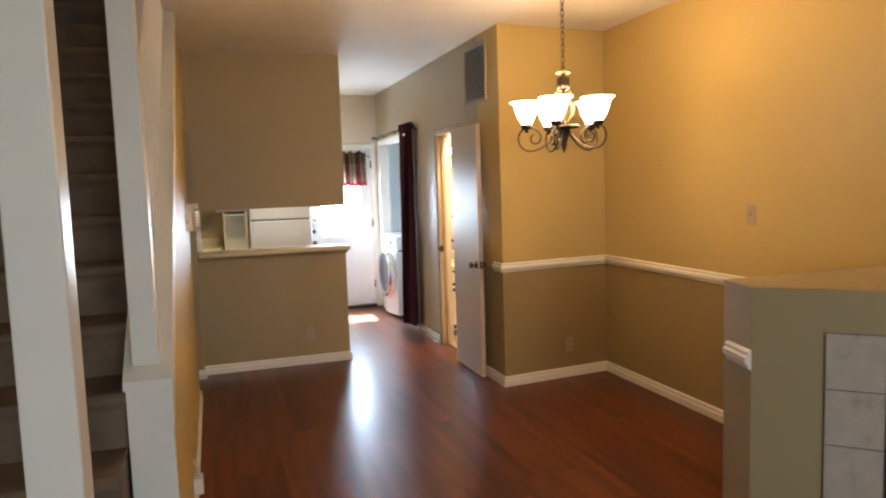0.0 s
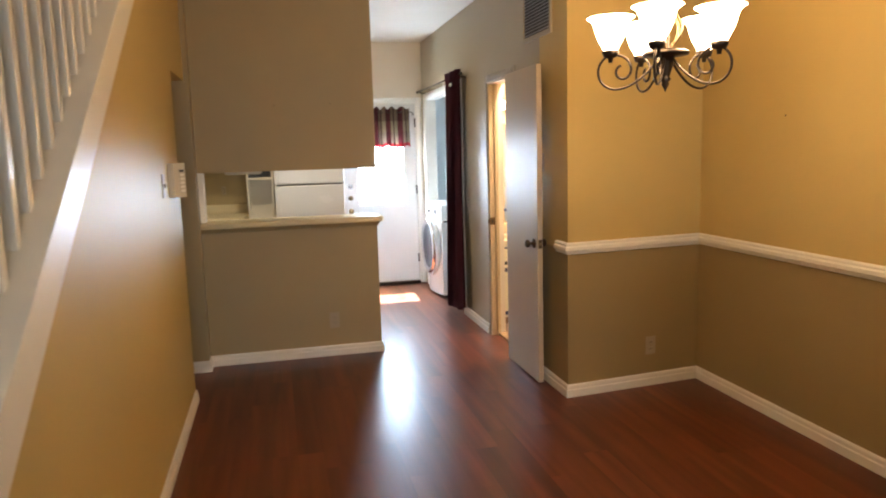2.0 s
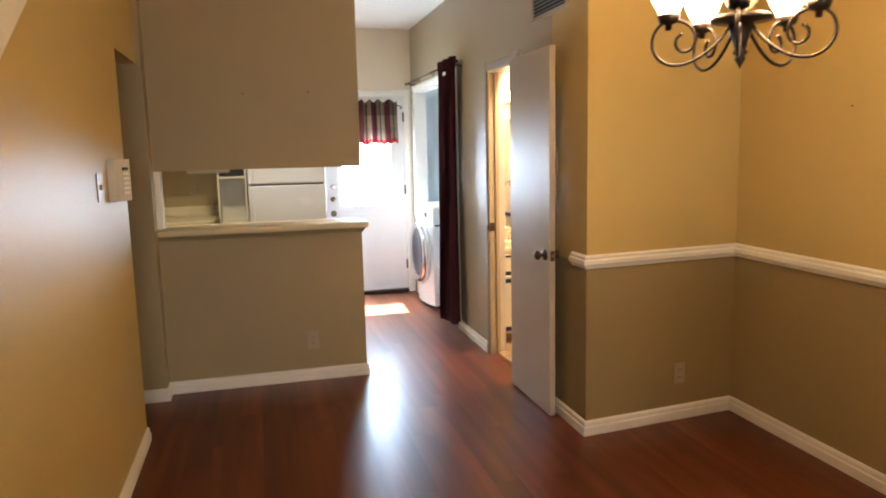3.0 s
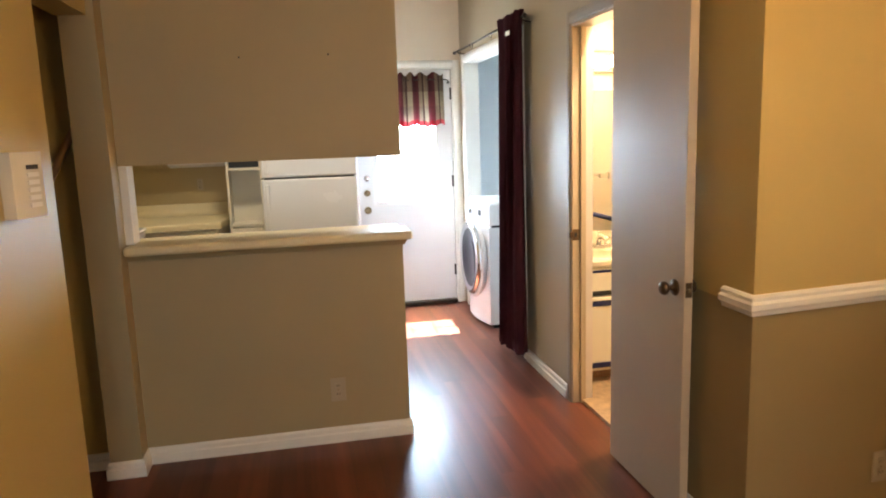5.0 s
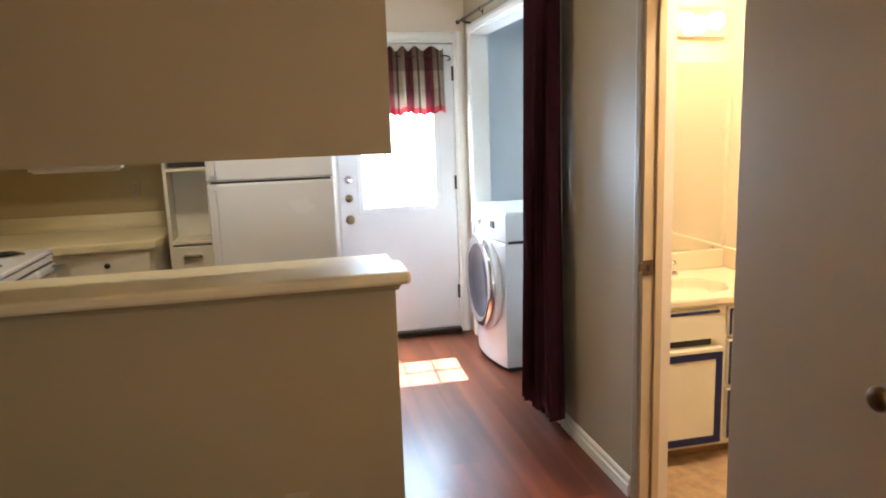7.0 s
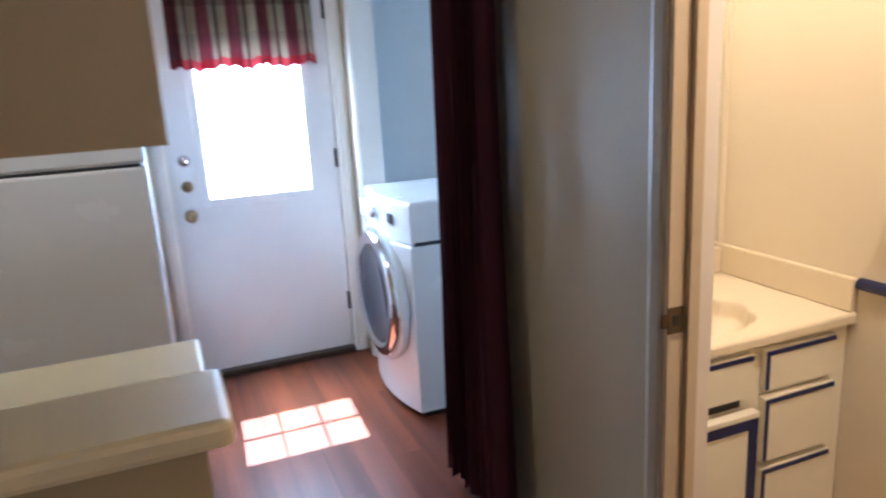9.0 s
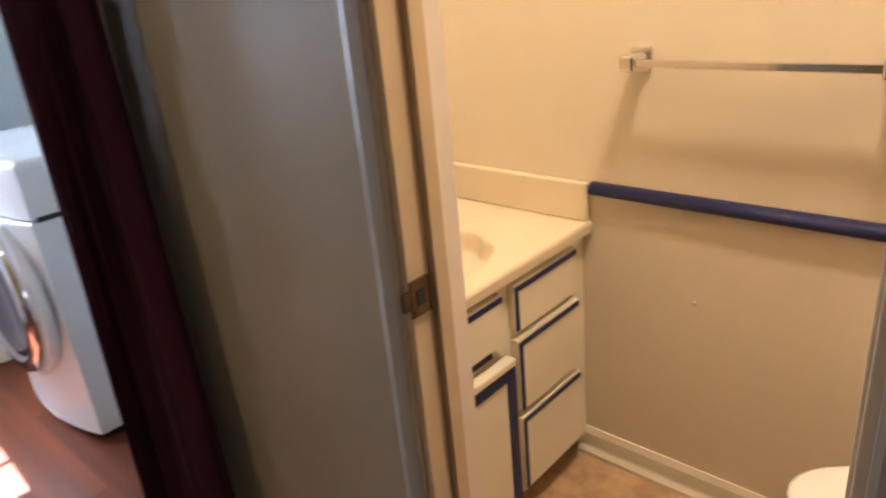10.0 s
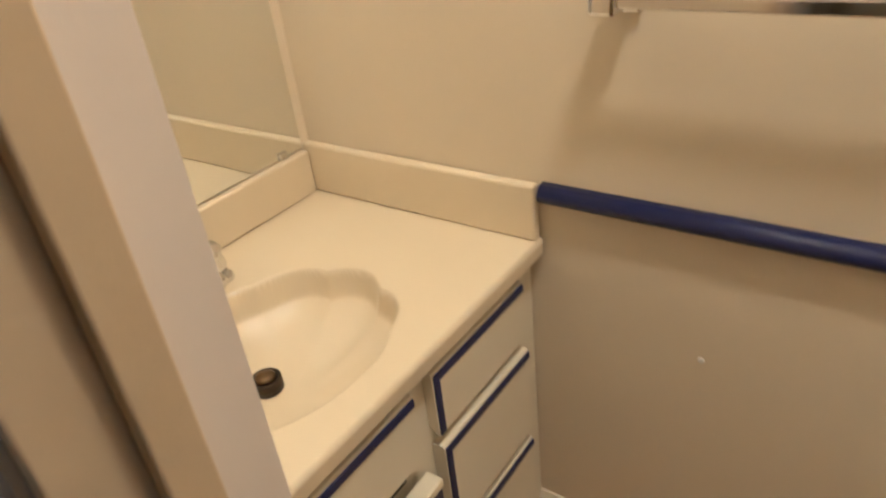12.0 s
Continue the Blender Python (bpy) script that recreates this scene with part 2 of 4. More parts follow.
# ---- the large structure ----
H = 2.75
X_STAIR, X_HALL, X_RIGHT = -0.18, 2.07, 3.02
Y_DIN, Y_DIN_IN, Y_HALF, Y_END, Y_REAR = 5.865, 5.955, 7.26, 9.95, -3.0
DOOR_A, DOOR_B = 6.82, 7.402           # bathroom door opening along the hall wall
CLO_A, CLO_B = 8.25, 9.80             # laundry closet opening

RAIL = 0.915
for tone, z0, z1, mat, words in (("lower", 0, RAIL, OLIVE, "olive-brown painted wall below the chair rail"), ("upper", RAIL, H, TAN, "tan painted wall above the chair rail")):
    structure("wall_east_" + tone, boxes((X_RIGHT, Y_REAR - 0.12, z0, X_RIGHT + 0.12, 6.06, z1)), mat, words)
    structure("wall_dining_" + tone, prism(bmesh.new(), [(X_HALL, Y_DIN), (X_RIGHT, Y_DIN_IN), (X_RIGHT, 6.06), (X_HALL, 6.06)], "z", z0, z1), mat, words)
    structure("wall_hall_end_" + tone, boxes((X_HALL, 6.06, z0, X_HALL + 0.10, 6.30, z1)), mat, words)
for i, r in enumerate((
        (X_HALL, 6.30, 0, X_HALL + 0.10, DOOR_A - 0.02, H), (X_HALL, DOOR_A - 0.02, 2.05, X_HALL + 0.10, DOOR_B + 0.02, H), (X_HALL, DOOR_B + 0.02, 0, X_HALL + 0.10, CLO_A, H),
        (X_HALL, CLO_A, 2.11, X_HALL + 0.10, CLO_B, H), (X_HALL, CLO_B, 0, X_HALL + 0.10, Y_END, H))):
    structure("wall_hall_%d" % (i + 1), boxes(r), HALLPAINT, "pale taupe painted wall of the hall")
structure("wall_bath_back", boxes((X_HALL + 0.10, 8.14, 0, 2.92, 8.20, H)), CREAM, "cream painted bathroom wall behind the vanity")
structure("wall_bath_east", boxes((2.92, 6.06, 0, X_RIGHT, 8.20, H)), CREAM, "cream painted bathroom wall with towel bar")
structure("wall_bath_south", boxes((X_HALL + 0.10, 6.06, 0, 2.92, 6.07, H)), CREAM, "cream painted bathroom end wall")
structure("wall_bath_west", boxes((X_HALL + 0.10, 6.07, 0, X_HALL + 0.108, DOOR_A - 0.02, H), (X_HALL + 0.10, DOOR_B + 0.02, 0, X_HALL + 0.108, 8.14, H), (X_HALL + 0.10, DOOR_A - 0.02, 2.05, X_HALL + 0.108, DOOR_B + 0.02, H)), CREAM, "cream painted bathroom wall round the door")
structure("wall_closet_back", boxes((2.86, 8.20, 0, 2.98, Y_END, H), (X_HALL + 0.10, 8.20, 0, 2.86, 8.21, H), (X_HALL + 0.10, Y_END - 0.01, 0, 2.86, Y_END, H)), CLOSET, "pale blue-grey laundry closet wall")
EDX0, EDX1, EDH = 1.15, 1.985, 2.06
structure("wall_north", boxes(
    (0.22, Y_END, 0, EDX0 - 0.03, Y_END + 0.15, H), (EDX1 + 0.03, Y_END, 0, 3.14, Y_END + 0.15, H), (EDX0 - 0.03, Y_END, EDH + 0.03, EDX1 + 0.03, Y_END + 0.15, H)), CREAM, "cream painted end wall round the back door")
structure("wall_kitchen_end", boxes((-1.30, Y_END, 0, 0.22, Y_END + 0.15, H)), TAUPE, "tan painted wall behind the kitchen counter")
structure("wall_kitchen_west", boxes((-1.30, 7.36, 0, -1.15, Y_END, H)), TAN, "tan painted kitchen wall")
structure("wall_kitchen_front", boxes((-1.30, 7.26, 0, -0.29, 7.36, H)), TAN, "tan painted wall beyond the side opening")
structure("half_wall", boxes((-0.15, Y_HALF, 0, 1.12, Y_HALF + 0.13, 1.02)), TAUPE, "taupe half wall below the breakfast bar", "half wall")
structure("wall_pillar", boxes((-0.29, 7.14, 0, -0.15, 7.40, H)), TAUPE, "taupe wall end beside the breakfast bar", "wall")
structure("wall_soffit", boxes((-0.15, Y_HALF, 1.42, 1.13, Y_HALF + 0.33, H)), TAUPE, "taupe wall panel hanging over the breakfast bar", "wall")
# stair wall under the sloping stringer, with the side opening
SL = 0.70
def slope_z(y):
    return 1.0 + SL * (y - 3.43)
bm = bmesh.new()
prism(bm, [(3.43, 0), (6.50, 0), (6.50, 2.05), (7.14, 2.05), (7.14, H), (3.43 + (H - 0.97) / SL, H), (3.43, 0.97)], "x", X_STAIR - 0.125, X_STAIR)
structure("wall_stair", bm, TAN, "tan painted wall under the stairs with a doorless opening")
structure("wall_stair_west", boxes((-1.42, Y_REAR, 0, -1.30, Y_END, 5.4)), OLIVE, "olive-brown wall along the stairs")
structure("wall_rear", boxes((-1.42, Y_REAR - 0.12, 0, -0.3, Y_REAR, H), (2.1, Y_REAR - 0.12, 0, X_RIGHT, Y_REAR, H), (-0.3, Y_REAR - 0.12, 0, 2.1, Y_REAR, 0.75), (-0.3, Y_REAR - 0.12, 2.35, 2.1, Y_REAR, H)), TAN, "tan living room wall round a window")
structure("ceiling", boxes((X_STAIR - 0.12, Y_REAR, H, 3.14, Y_END + 0.15, H + 0.15), (-1.42, Y_REAR, H, X_STAIR - 0.12, 2.2, H + 0.15), (-1.42, 7.14, H, X_STAIR - 0.12, Y_END + 0.15, H + 0.15)), CEIL, "white painted ceiling", "ceiling")
structure("ceiling_stairwell", boxes((-1.42, 2.2, 5.2, X_STAIR, 7.2, 5.3)), CEIL, "white ceiling high over the stairwell", "ceiling")
structure("wall_stairwell", boxes((-1.30, 2.1, H, X_STAIR, 2.2, 5.2), (-1.30, 7.14, H + 0.15, X_STAIR, 7.26, 5.2), (X_STAIR - 0.12, 2.2, H + 0.15, X_STAIR, 7.14, 5.2)), TAN, "tan wall of the stairwell")
structure("floor", boxes((-1.42, Y_REAR - 0.12, -0.12, 3.14, Y_END + 0.15, -0.012)), WOOD, "subfloor under the cherry laminate", "floor")
structure("floor_bath", boxes((X_HALL + 0.05, 6.07, -0.012, 2.92, 8.14, 0.020)), BATHFLOOR, "mottled beige vinyl bathroom floor", "floor")
structure("ground", boxes((-60, Y_END + 0.15, -0.3, 60, 120, -0.14)), CONCRETE, "sunlit pale concrete outside the back door", "ground")

# ---- trim ----
BASE = [(0, 0), (0.016, 0), (0.016, 0.045), (0.011, 0.051), (0.011, 0.070), (0.005, 0.080), (0, 0.080)]
CHAIR = [(0, 0.890), (0.012, 0.894), (0.016, 0.908), (0.028, 0.918), (0.028, 0.937), (0.018, 0.944), (0.020, 0.956), (0.010, 0.964), (0, 0.964)]


def trim(name, outline, path, label, mat=None):
    return structure(name, sweep(bmesh.new(), outline, path), mat or WHITE, label, "trim")


trim("baseboard_stair", BASE, [(X_STAIR, 3.46), (X_STAIR, 6.50), (X_STAIR - 0.13, 6.50)], "white moulded baseboard along the stair wall")
trim("baseboard_bar", BASE, [(-0.29, 7.30), (-0.29, 7.14), (-0.15, 7.14), (-0.15, Y_HALF), (1.12, Y_HALF), (1.12, Y_HALF + 0.13)], "white moulded baseboard below the breakfast bar")
trim("baseboard_dining", BASE, [(X_HALL, 6.69), (X_HALL, Y_DIN), (X_RIGHT, Y_DIN_IN), (X_RIGHT, 3.18)], "white moulded baseboard round the dining corner")
trim("baseboard_hall", BASE, [(X_HALL, CLO_A - 0.07), (X_HALL, DOOR_B + 0.075)], "white moulded baseboard in the hall")
trim("baseboard_side_room", BASE, [(-1.28, Y_HALF), (-0.30, Y_HALF)], "white baseboard beyond the side opening")
BATHBASE = [(0, 0.02), (0.024, 0.02), (0.024, 0.032), (0.014, 0.044), (0.012, 0.050), (0.012, 0.090), (0.008, 0.100), (0.005, 0.108), (0, 0.108)]
trim("baseboard_bath", BATHBASE, [(2.92, 7.65), (2.92, 6.07), (2.178, 6.07), (2.178, 6.68)], "cream baseboard along the bathroom wall", CABW)
trim("trim_chair_rail", CHAIR, [(X_HALL, 6.02), (X_HALL, Y_DIN), (X_RIGHT, Y_DIN_IN), (X_RIGHT, 3.18)], "white moulded chair rail round the dining corner")
bm = sweep(bmesh.new(), [(0, 0.830), (0.012, 0.831), (0.020, 0.835), (0.025, 0.842), (0.025, 0.849), (0.020, 0.858), (0.012, 0.863), (0, 0.864)], [(2.92, 7.605), (2.92, 6.07)])
for f in bm.faces:
    f.smooth = len(f.verts) == 4
structure("trim_blue_rail", bm, BLUE, "glossy navy blue wooden rail on the bathroom wall", "trim")

# bathroom door frame: jambs, stops and casings
bm = boxes((X_HALL - 0.004, DOOR_A - 0.02, 0, X_HALL + 0.112, DOOR_A, 2.05), (X_HALL - 0.004, DOOR_B, 0, X_HALL + 0.112, DOOR_B + 0.02, 2.05), (X_HALL - 0.004, DOOR_A, 2.04, X_HALL + 0.112, DOOR_B, 2.06),
           (X_HALL + 0.040, DOOR_B - 0.014, 0, X_HALL + 0.069, DOOR_B - 0.001, 2.04), (X_HALL + 0.040, DOOR_A + 0.001, 0, X_HALL + 0.075, DOOR_A + 0.011, 2.04), bevel=0.002)
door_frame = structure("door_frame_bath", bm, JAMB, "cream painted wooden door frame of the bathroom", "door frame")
CAS = [(0, 0), (0.060, 0), (0.060, 0.002), (0.053, 0.008), (0.034, 0.014), (0.010, 0.012), (0.002, 0.009)]


def casing(name, x, way, a, b, top, label, paint=WHITE):
    """Three mitred-looking boards round an opening in a wall of constant x; way is the side they stand proud to."""
    bm = bmesh.new()
    for inner, out in ((a, -1), (b, 1)):
        prism(bm, [(x + way * d, inner + out * s) for s, d in CAS], "z", 0, top + 0.06)
    prism(bm, [(x + way * d, top + s) for s, d in CAS], "y", a, b)
    return structure(name, bm, paint, label, "trim")


casing("trim_bath_door", X_HALL - 0.001, -1, DOOR_A - 0.012, DOOR_B + 0.012, 2.052, "taupe moulded casing round the bathroom door, darkened for hall shade", CASING_SHADED)
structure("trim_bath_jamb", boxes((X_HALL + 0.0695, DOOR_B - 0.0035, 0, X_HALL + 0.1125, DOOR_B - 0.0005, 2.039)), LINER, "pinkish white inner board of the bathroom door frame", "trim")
casing("trim_closet", X_HALL - 0.001, -1, CLO_A, CLO_B, 2.11, "white casing round the laundry closet opening")
structure("closet_jamb", boxes((X_HALL - 0.002, CLO_A - 0.001, 0, X_HALL + 0.122, CLO_A + 0.012, 2.10), (X_HALL - 0.002, CLO_B - 0.012, 0, X_HALL + 0.122, CLO_B + 0.001, 2.10), (X_HALL - 0.002, CLO_A, 2.098, X_HALL + 0.122, CLO_B, 2.112)), WHITE, "white lining of the laundry closet opening", "trim")
D0, D1 = Y_END + 0.018, Y_END + 0.062
bm = bmesh.new()
for inner, out in ((EDX0 - 0.02, -1), (EDX1 + 0.02, 1)):
    prism(bm, [(inner + out * s, Y_END - d) for s, d in CAS], "z", 0, EDH + 0.08)
prism(bm, [(Y_END - d, EDH + 0.02 + s) for s, d in CAS], "x", EDX0 - 0.02, EDX1 + 0.02)
box(bm, EDX0 - 0.03, Y_END - 0.002, 0, EDX0 - 0.004, Y_END + 0.15, EDH + 0.03)
box(bm, EDX1 + 0.004, Y_END - 0.002, 0, EDX1 + 0.03, Y_END + 0.15, EDH + 0.03)
box(bm, EDX0 - 0.004, Y_END - 0.002, EDH + 0.006, EDX1 + 0.004, Y_END + 0.15, EDH + 0.03)
box(bm, EDX0 - 0.004, D1 + 0.001, 0, EDX0 + 0.010, D1 + 0.03, EDH + 0.01)
box(bm, EDX1 - 0.010, D1 + 0.001, 0, EDX1 + 0.004, D1 + 0.03, EDH + 0.01)
box(bm, EDX0 + 0.010, D1 + 0.001, EDH - 0.010, EDX1 - 0.010, D1 + 0.03, EDH + 0.01)
structure("door_frame_back", bm, WHITE, "white wooden frame of the back door", "door frame")
strike = thing("strike_plate", (X_HALL + 0.02, DOOR_B - 0.002, 0.93), "worn antique brass strike plate on the door jamb", "strike plate")
bm = boxes((X_HALL - 0.006, DOOR_B - 0.004, 0.925, X_HALL + 0.036, DOOR_B - 0.0005, 0.985), bevel=0.001)
plate = part("plate", bm, STRIKE, strike)
part("lip", boxes((X_HALL - 0.020, DOOR_B - 0.003, 0.94, X_HALL - 0.006, DOOR_B + 0.004, 0.97), bevel=0.001), STRIKE, strike)
part("latch_hole", boxes((X_HALL + 0.006, DOOR_B - 0.0055, 0.943, X_HALL + 0.022, DOOR_B - 0.004, 0.967)), BLACK, strike)


# ---- stairs ----
RISE, RUN, FIRST = 0.187, 0.255, 2.44
stairs = thing("staircase", (-0.8, FIRST, 0), "straight staircase covered in worn dark brown carpet", "stairs")
for i in range(19):
    y, z = FIRST + RUN * i, RISE * (i + 1)
    bm = bmesh.new()
    nose = [(y + 0.03 + RUN, z - RISE - 0.02), (y + 0.03 + RUN, z - 0.004), (y, z), (y - 0.012, z - 0.004), (y - 0.020, z - 0.016), (y - 0.018, z - 0.032), (y - 0.006, z - 0.042), (y + 0.004, z - 0.06), (y + 0.006, z - RISE - 0.02)]
    if i == 0:
        nose[0], nose[-1] = (nose[0][0], 0.0), (nose[-1][0], 0.0)
    inner = X_STAIR - 0.125 if y > 3.3 else X_STAIR - 0.14
    prism(bm, nose, "x", -1.29, inner - 0.002)
    part("step", bm, CARPET, stairs)
bm = bmesh.new()
prism(bm, [(2.35, 0.0), (2.62, 0.0), (7.1, 3.29), (7.1, 3.62), (2.35, 0.30)], "x", -1.298, -1.275)
part("skirt_board", bm, WHITE, stairs, "white painted skirt board")

railing = thing("stair_railing", (X_STAIR - 0.08, 3.42, 0), "white painted wooden stair railing with square balusters", "railing")
xa, xb = X_STAIR - 0.138, X_STAIR + 0.012
y1 = 3.40
bm = bmesh.new()
prism(bm, [(y1, slope_z(y1) - 0.03), (7.2, slope_z(7.2) - 0.03), (7.2, slope_z(7.2)), (y1, slope_z(y1))], "x", xa, xb)
part("cap", bm, WHITE, railing)
bm = bmesh.new()
prism(bm, [(y1, slope_z(y1) - 0.165), (6.0, slope_z(6.0) - 0.165), (6.0, slope_z(6.0) - 0.031), (y1, slope_z(y1) - 0.031)], "x", X_STAIR + 0.001, X_STAIR + 0.011)
part("fascia", bm, WHITE, railing)
part("end_board", boxes((xa + 0.006, y1 + 0.005, 0, xb - 0.004, 3.429, slope_z(y1) - 0.03), bevel=0.003), WHITE, railing)
xc = X_STAIR - 0.070
part("newel_post", boxes((xc - 0.042, 3.455, slope_z(3.455) - 0.005, xc + 0.042, 3.54, H), bevel=0.005), WHITE, railing)
bm = bmesh.new()
ya, yb = 3.545, 6.6
prism(bm, [(ya, slope_z(ya) + 0.80), (yb, slope_z(yb) + 0.80), (yb, slope_z(yb) + 0.90), (ya, slope_z(ya) + 0.90)], "x", xc - 0.032, xc + 0.032)
part("handrail", bm, WHITE, railing)
for i in range(22):
    y = 3.665 + i * 0.118
    part("baluster", boxes((xc - 0.017, y - 0.017, slope_z(y) - 0.012, xc + 0.017, y + 0.017, slope_z(y) + 0.81), bevel=0.003), WHITE, railing)
post = thing("newel_post", (-0.345, 2.55, 0), "white painted square post at the foot of the stairs", "post")
part("shaft", boxes((-0.392, 2.505, 0, -0.288, 2.61, H), bevel=0.005), WHITE, post)

# diagonal wooden rail beyond the side opening
rail = thing("wall_rail", (-0.5, 7.24, 1.1), "brown wooden handrail running up the wall beyond the opening", "handrail")
part("bar", tube(bmesh.new(), [(-0.95, 7.215, 0.38), (-0.24, 7.215, 1.70)], 0.016), WOOD, rail)
for s in (0.25, 0.8):
    p = Vector((-0.95, 7.215, 0.30)).lerp(Vector((-0.29, 7.215, 1.68)), s)
    part("bracket", tube(bmesh.new(), [p, p + Vector((0, 0.045, -0.03))], 0.006, 6), IRON, rail)

# ---- corner fireplace ----
fire = thing("fireplace", (2.3, 2.5, 0), "low corner fireplace with taupe plaster and beige tile surround", "fireplace")
A, B = Vector((1.80, 2.98)), Vector((3.02, 1.78))
u = (B - A).normalized()
n = Vector((u.y, -u.x))           # towards the living room
if n.x > 0:
    n = -n


def fp(s, d):
    return tuple(A + u * s + n * d)


L = (B - A).length
bm = prism(bmesh.new(), [fp(0, 0), (1.85, 3.18), (3.018, 3.18), fp(L, 0)], "z", 0, 1.18)
part("body", bm, TAUPE, fire)
part("rail_end", sweep(bmesh.new(), [(o * 0.9, z - 0.012) for o, z in CHAIR], [(1.839, 3.138), (1.799, 2.976)]), WHITE, fire, "white chair rail end")
part("grout_bed", prism(bmesh.new(), [fp(0.233, -0.001), fp(0.233, 0.004), fp(1.147, 0.004), fp(1.147, -0.001)], "z", 0, 1.033), GROUT, fire)
TS, TW = 0.197, 0.182
for c in range(5):
    for r in range(5):
        if 0 < c < 4 and r < 4:
            continue
        s0, z1 = 0.236 + c * TW, 1.030 - (4 - r) * TS
        z0 = max(0.0, z1 - TS + 0.005)
        if z1 > 0.02:
            part("tile", prism(bmesh.new(), [fp(s0, 0.0045), fp(s0, 0.011), fp(s0 + TW - 0.005, 0.011), fp(s0 + TW - 0.005, 0.0045)], "z", z0, z1), TILE, fire)
part("firebox", prism(bmesh.new(), [fp(0.417, 0.003), fp(0.417, 0.013), fp(0.962, 0.013), fp(0.962, 0.003)], "z", 0.0, 0.828), BLACK, fire, "black metal firebox front")

# ---- dining lamp ----
CX, CY = 1.853, 4.452
lamp = thing("chandelier", (CX, CY, H), "five-arm dark bronze scroll chandelier with lit frosted bell shades", "chandelier")
part("canopy", lathe(bmesh.new(), [(0, H - 0.03), (0.02, H - 0.03), (0.055, H - 0.012), (0.06, H - 0.001), (0, H - 0.001)], (CX, CY, 0)), IRON, lamp)
bm = bmesh.new()
k = 0
z = 2.205
while z < H - 0.03:
    ring = []
    for a in range(13):
        t = 2 * math.pi * a / 12
        w, h = 0.009 * math.cos(t), 0.021 * math.sin(t)
        ring.append((CX + (w if k % 2 else 0), CY + (0 if k % 2 else w), z + h))
    tube(bm, ring, 0.0026, 5)
    z += 0.031
    k += 1
part("chain", bm, IRON, lamp)
part("loop", tube(bmesh.new(), [(CX + 0.014 * math.cos(a * math.pi / 6), CY, 2.205 + 0.016 * math.sin(a * math.pi / 6)) for a in range(13)], 0.0032, 6), BRASS, lamp)
part("bobeche", lathe(bmesh.new(), [(0.006, 2.172), (0.040, 2.180), (0.044, 2.188), (0.040, 2.192), (0.006, 2.186)], (CX, CY, 0)), BRASS, lamp, "small glinting brass-rimmed disc")
part("column", lathe(bmesh.new(), [(0, 2.19), (0.012, 2.185), (0.014, 2.165), (0.034, 2.155), (0.036, 2.105), (0.030, 2.095), (0.014, 2.085), (0.012, 1.91), (0.022, 1.895), (0, 1.895)], (CX, CY, 0)), IRON, lamp)
part("bowl", lathe(bmesh.new(), [(0, 1.905), (0.075, 1.902), (0.088, 1.893), (0.082, 1.884), (0.036, 1.880), (0.032, 1.86), (0.018, 1.815), (0.016, 1.805), (0.022, 1.797), (0.012, 1.787), (0.015, 1.778), (0.006, 1.762), (0, 1.748)], (CX, CY, 0)), IRON, lamp)
for k in range(5):
    az = radians(219.6 + 72 * k)
    d = Vector((math.sin(az), math.cos(az), 0))
    c = Vector((CX, CY, 0))
    R = 0.265

    def at(r, z):
        return c + d * r + Vector((0, 0, z))
    pts = []
    for i in range(13):                                     # out from the hub, low sweep
        t = i / 12
        pts.append(at(0.03 + 0.155 * t, 1.875 - 0.108 * math.sin(t * math.pi / 2) ** 0.8))
    for i in range(1, 46):                                  # round under the cup and into a curl
        t = i / 45
        ang = -math.pi / 2 + t * 2.75 * math.pi
        r = 0.066 * (1 - 0.80 * max(0, (t - 0.30)) / 0.70)
        cz = 1.767 + 0.066
        pts.append(at(0.185 + (0.066 - r) * 0.55 * (-1) + r * math.cos(ang), cz + (0.066 - r) * 0.25 + r * math.sin(ang)))
    part("arm", tube(bmesh.new(), pts, 0.0050, 8), IRON, lamp)
    pts = [at(0.014 + 0.05 * math.sin(math.pi * t / 10), 1.905 + 0.16 * t / 10) for t in range(11)]
    pts += [at(0.014 + 0.02 - 0.018 * math.cos(a * math.pi / 5), 2.065 + 0.018 * math.sin(a * math.pi / 5)) for a in range(7)]
    part("scroll", tube(bmesh.new(), pts, 0.0045, 7), BRASS, lamp, "gilded inner scroll")
    q = at(0.205, 0)
    part("cup", lathe(bmesh.new(), [(0, 1.868), (0.008, 1.868), (0.010, 1.884), (0.026, 1.889), (0.033, 1.908), (0.030, 1.912), (0, 1.912)], (q.x, q.y, 0), steps=16), IRON, lamp)
    bell = [(r, 1.912 + (h - 1.912) * 0.88 - 0.02) for r, h in [(0.026, 1.912), (0.033, 1.930), (0.046, 1.955), (0.056, 1.985), (0.062, 2.012), (0.070, 2.034), (0.087, 2.048), (0.090, 2.050), (0.086, 2.052), (0.066, 2.038), (0.058, 2.012), (0.052, 1.985), (0.042, 1.955), (0.029, 1.932), (0.022, 1.914)]]
    part("shade", lathe(bmesh.new(), bell, (q.x, q.y, 0), closed=True), SHADE, lamp, "lit frosted bell glass shade")
    part("bulb", lathe(bmesh.new(), [(0, 1.912), (0.012, 1.918), (0.014, 1.94), (0.024, 1.965), (0.026, 1.985), (0.018, 2.003), (0, 2.010)], (q.x, q.y, 0), steps=12), BULB, lamp, "lit bulb")
    bulb_lamp("chandelier_bulb", (q.x, q.y, 2.03), CHANDELIER, WARM, 0.03)

for o in lamp.children:
    if o.name.split(".")[0] in ("loop", "bobeche", "column", "bowl", "arm", "scroll", "cup", "bulb"):
        o.location.z -= 0.02


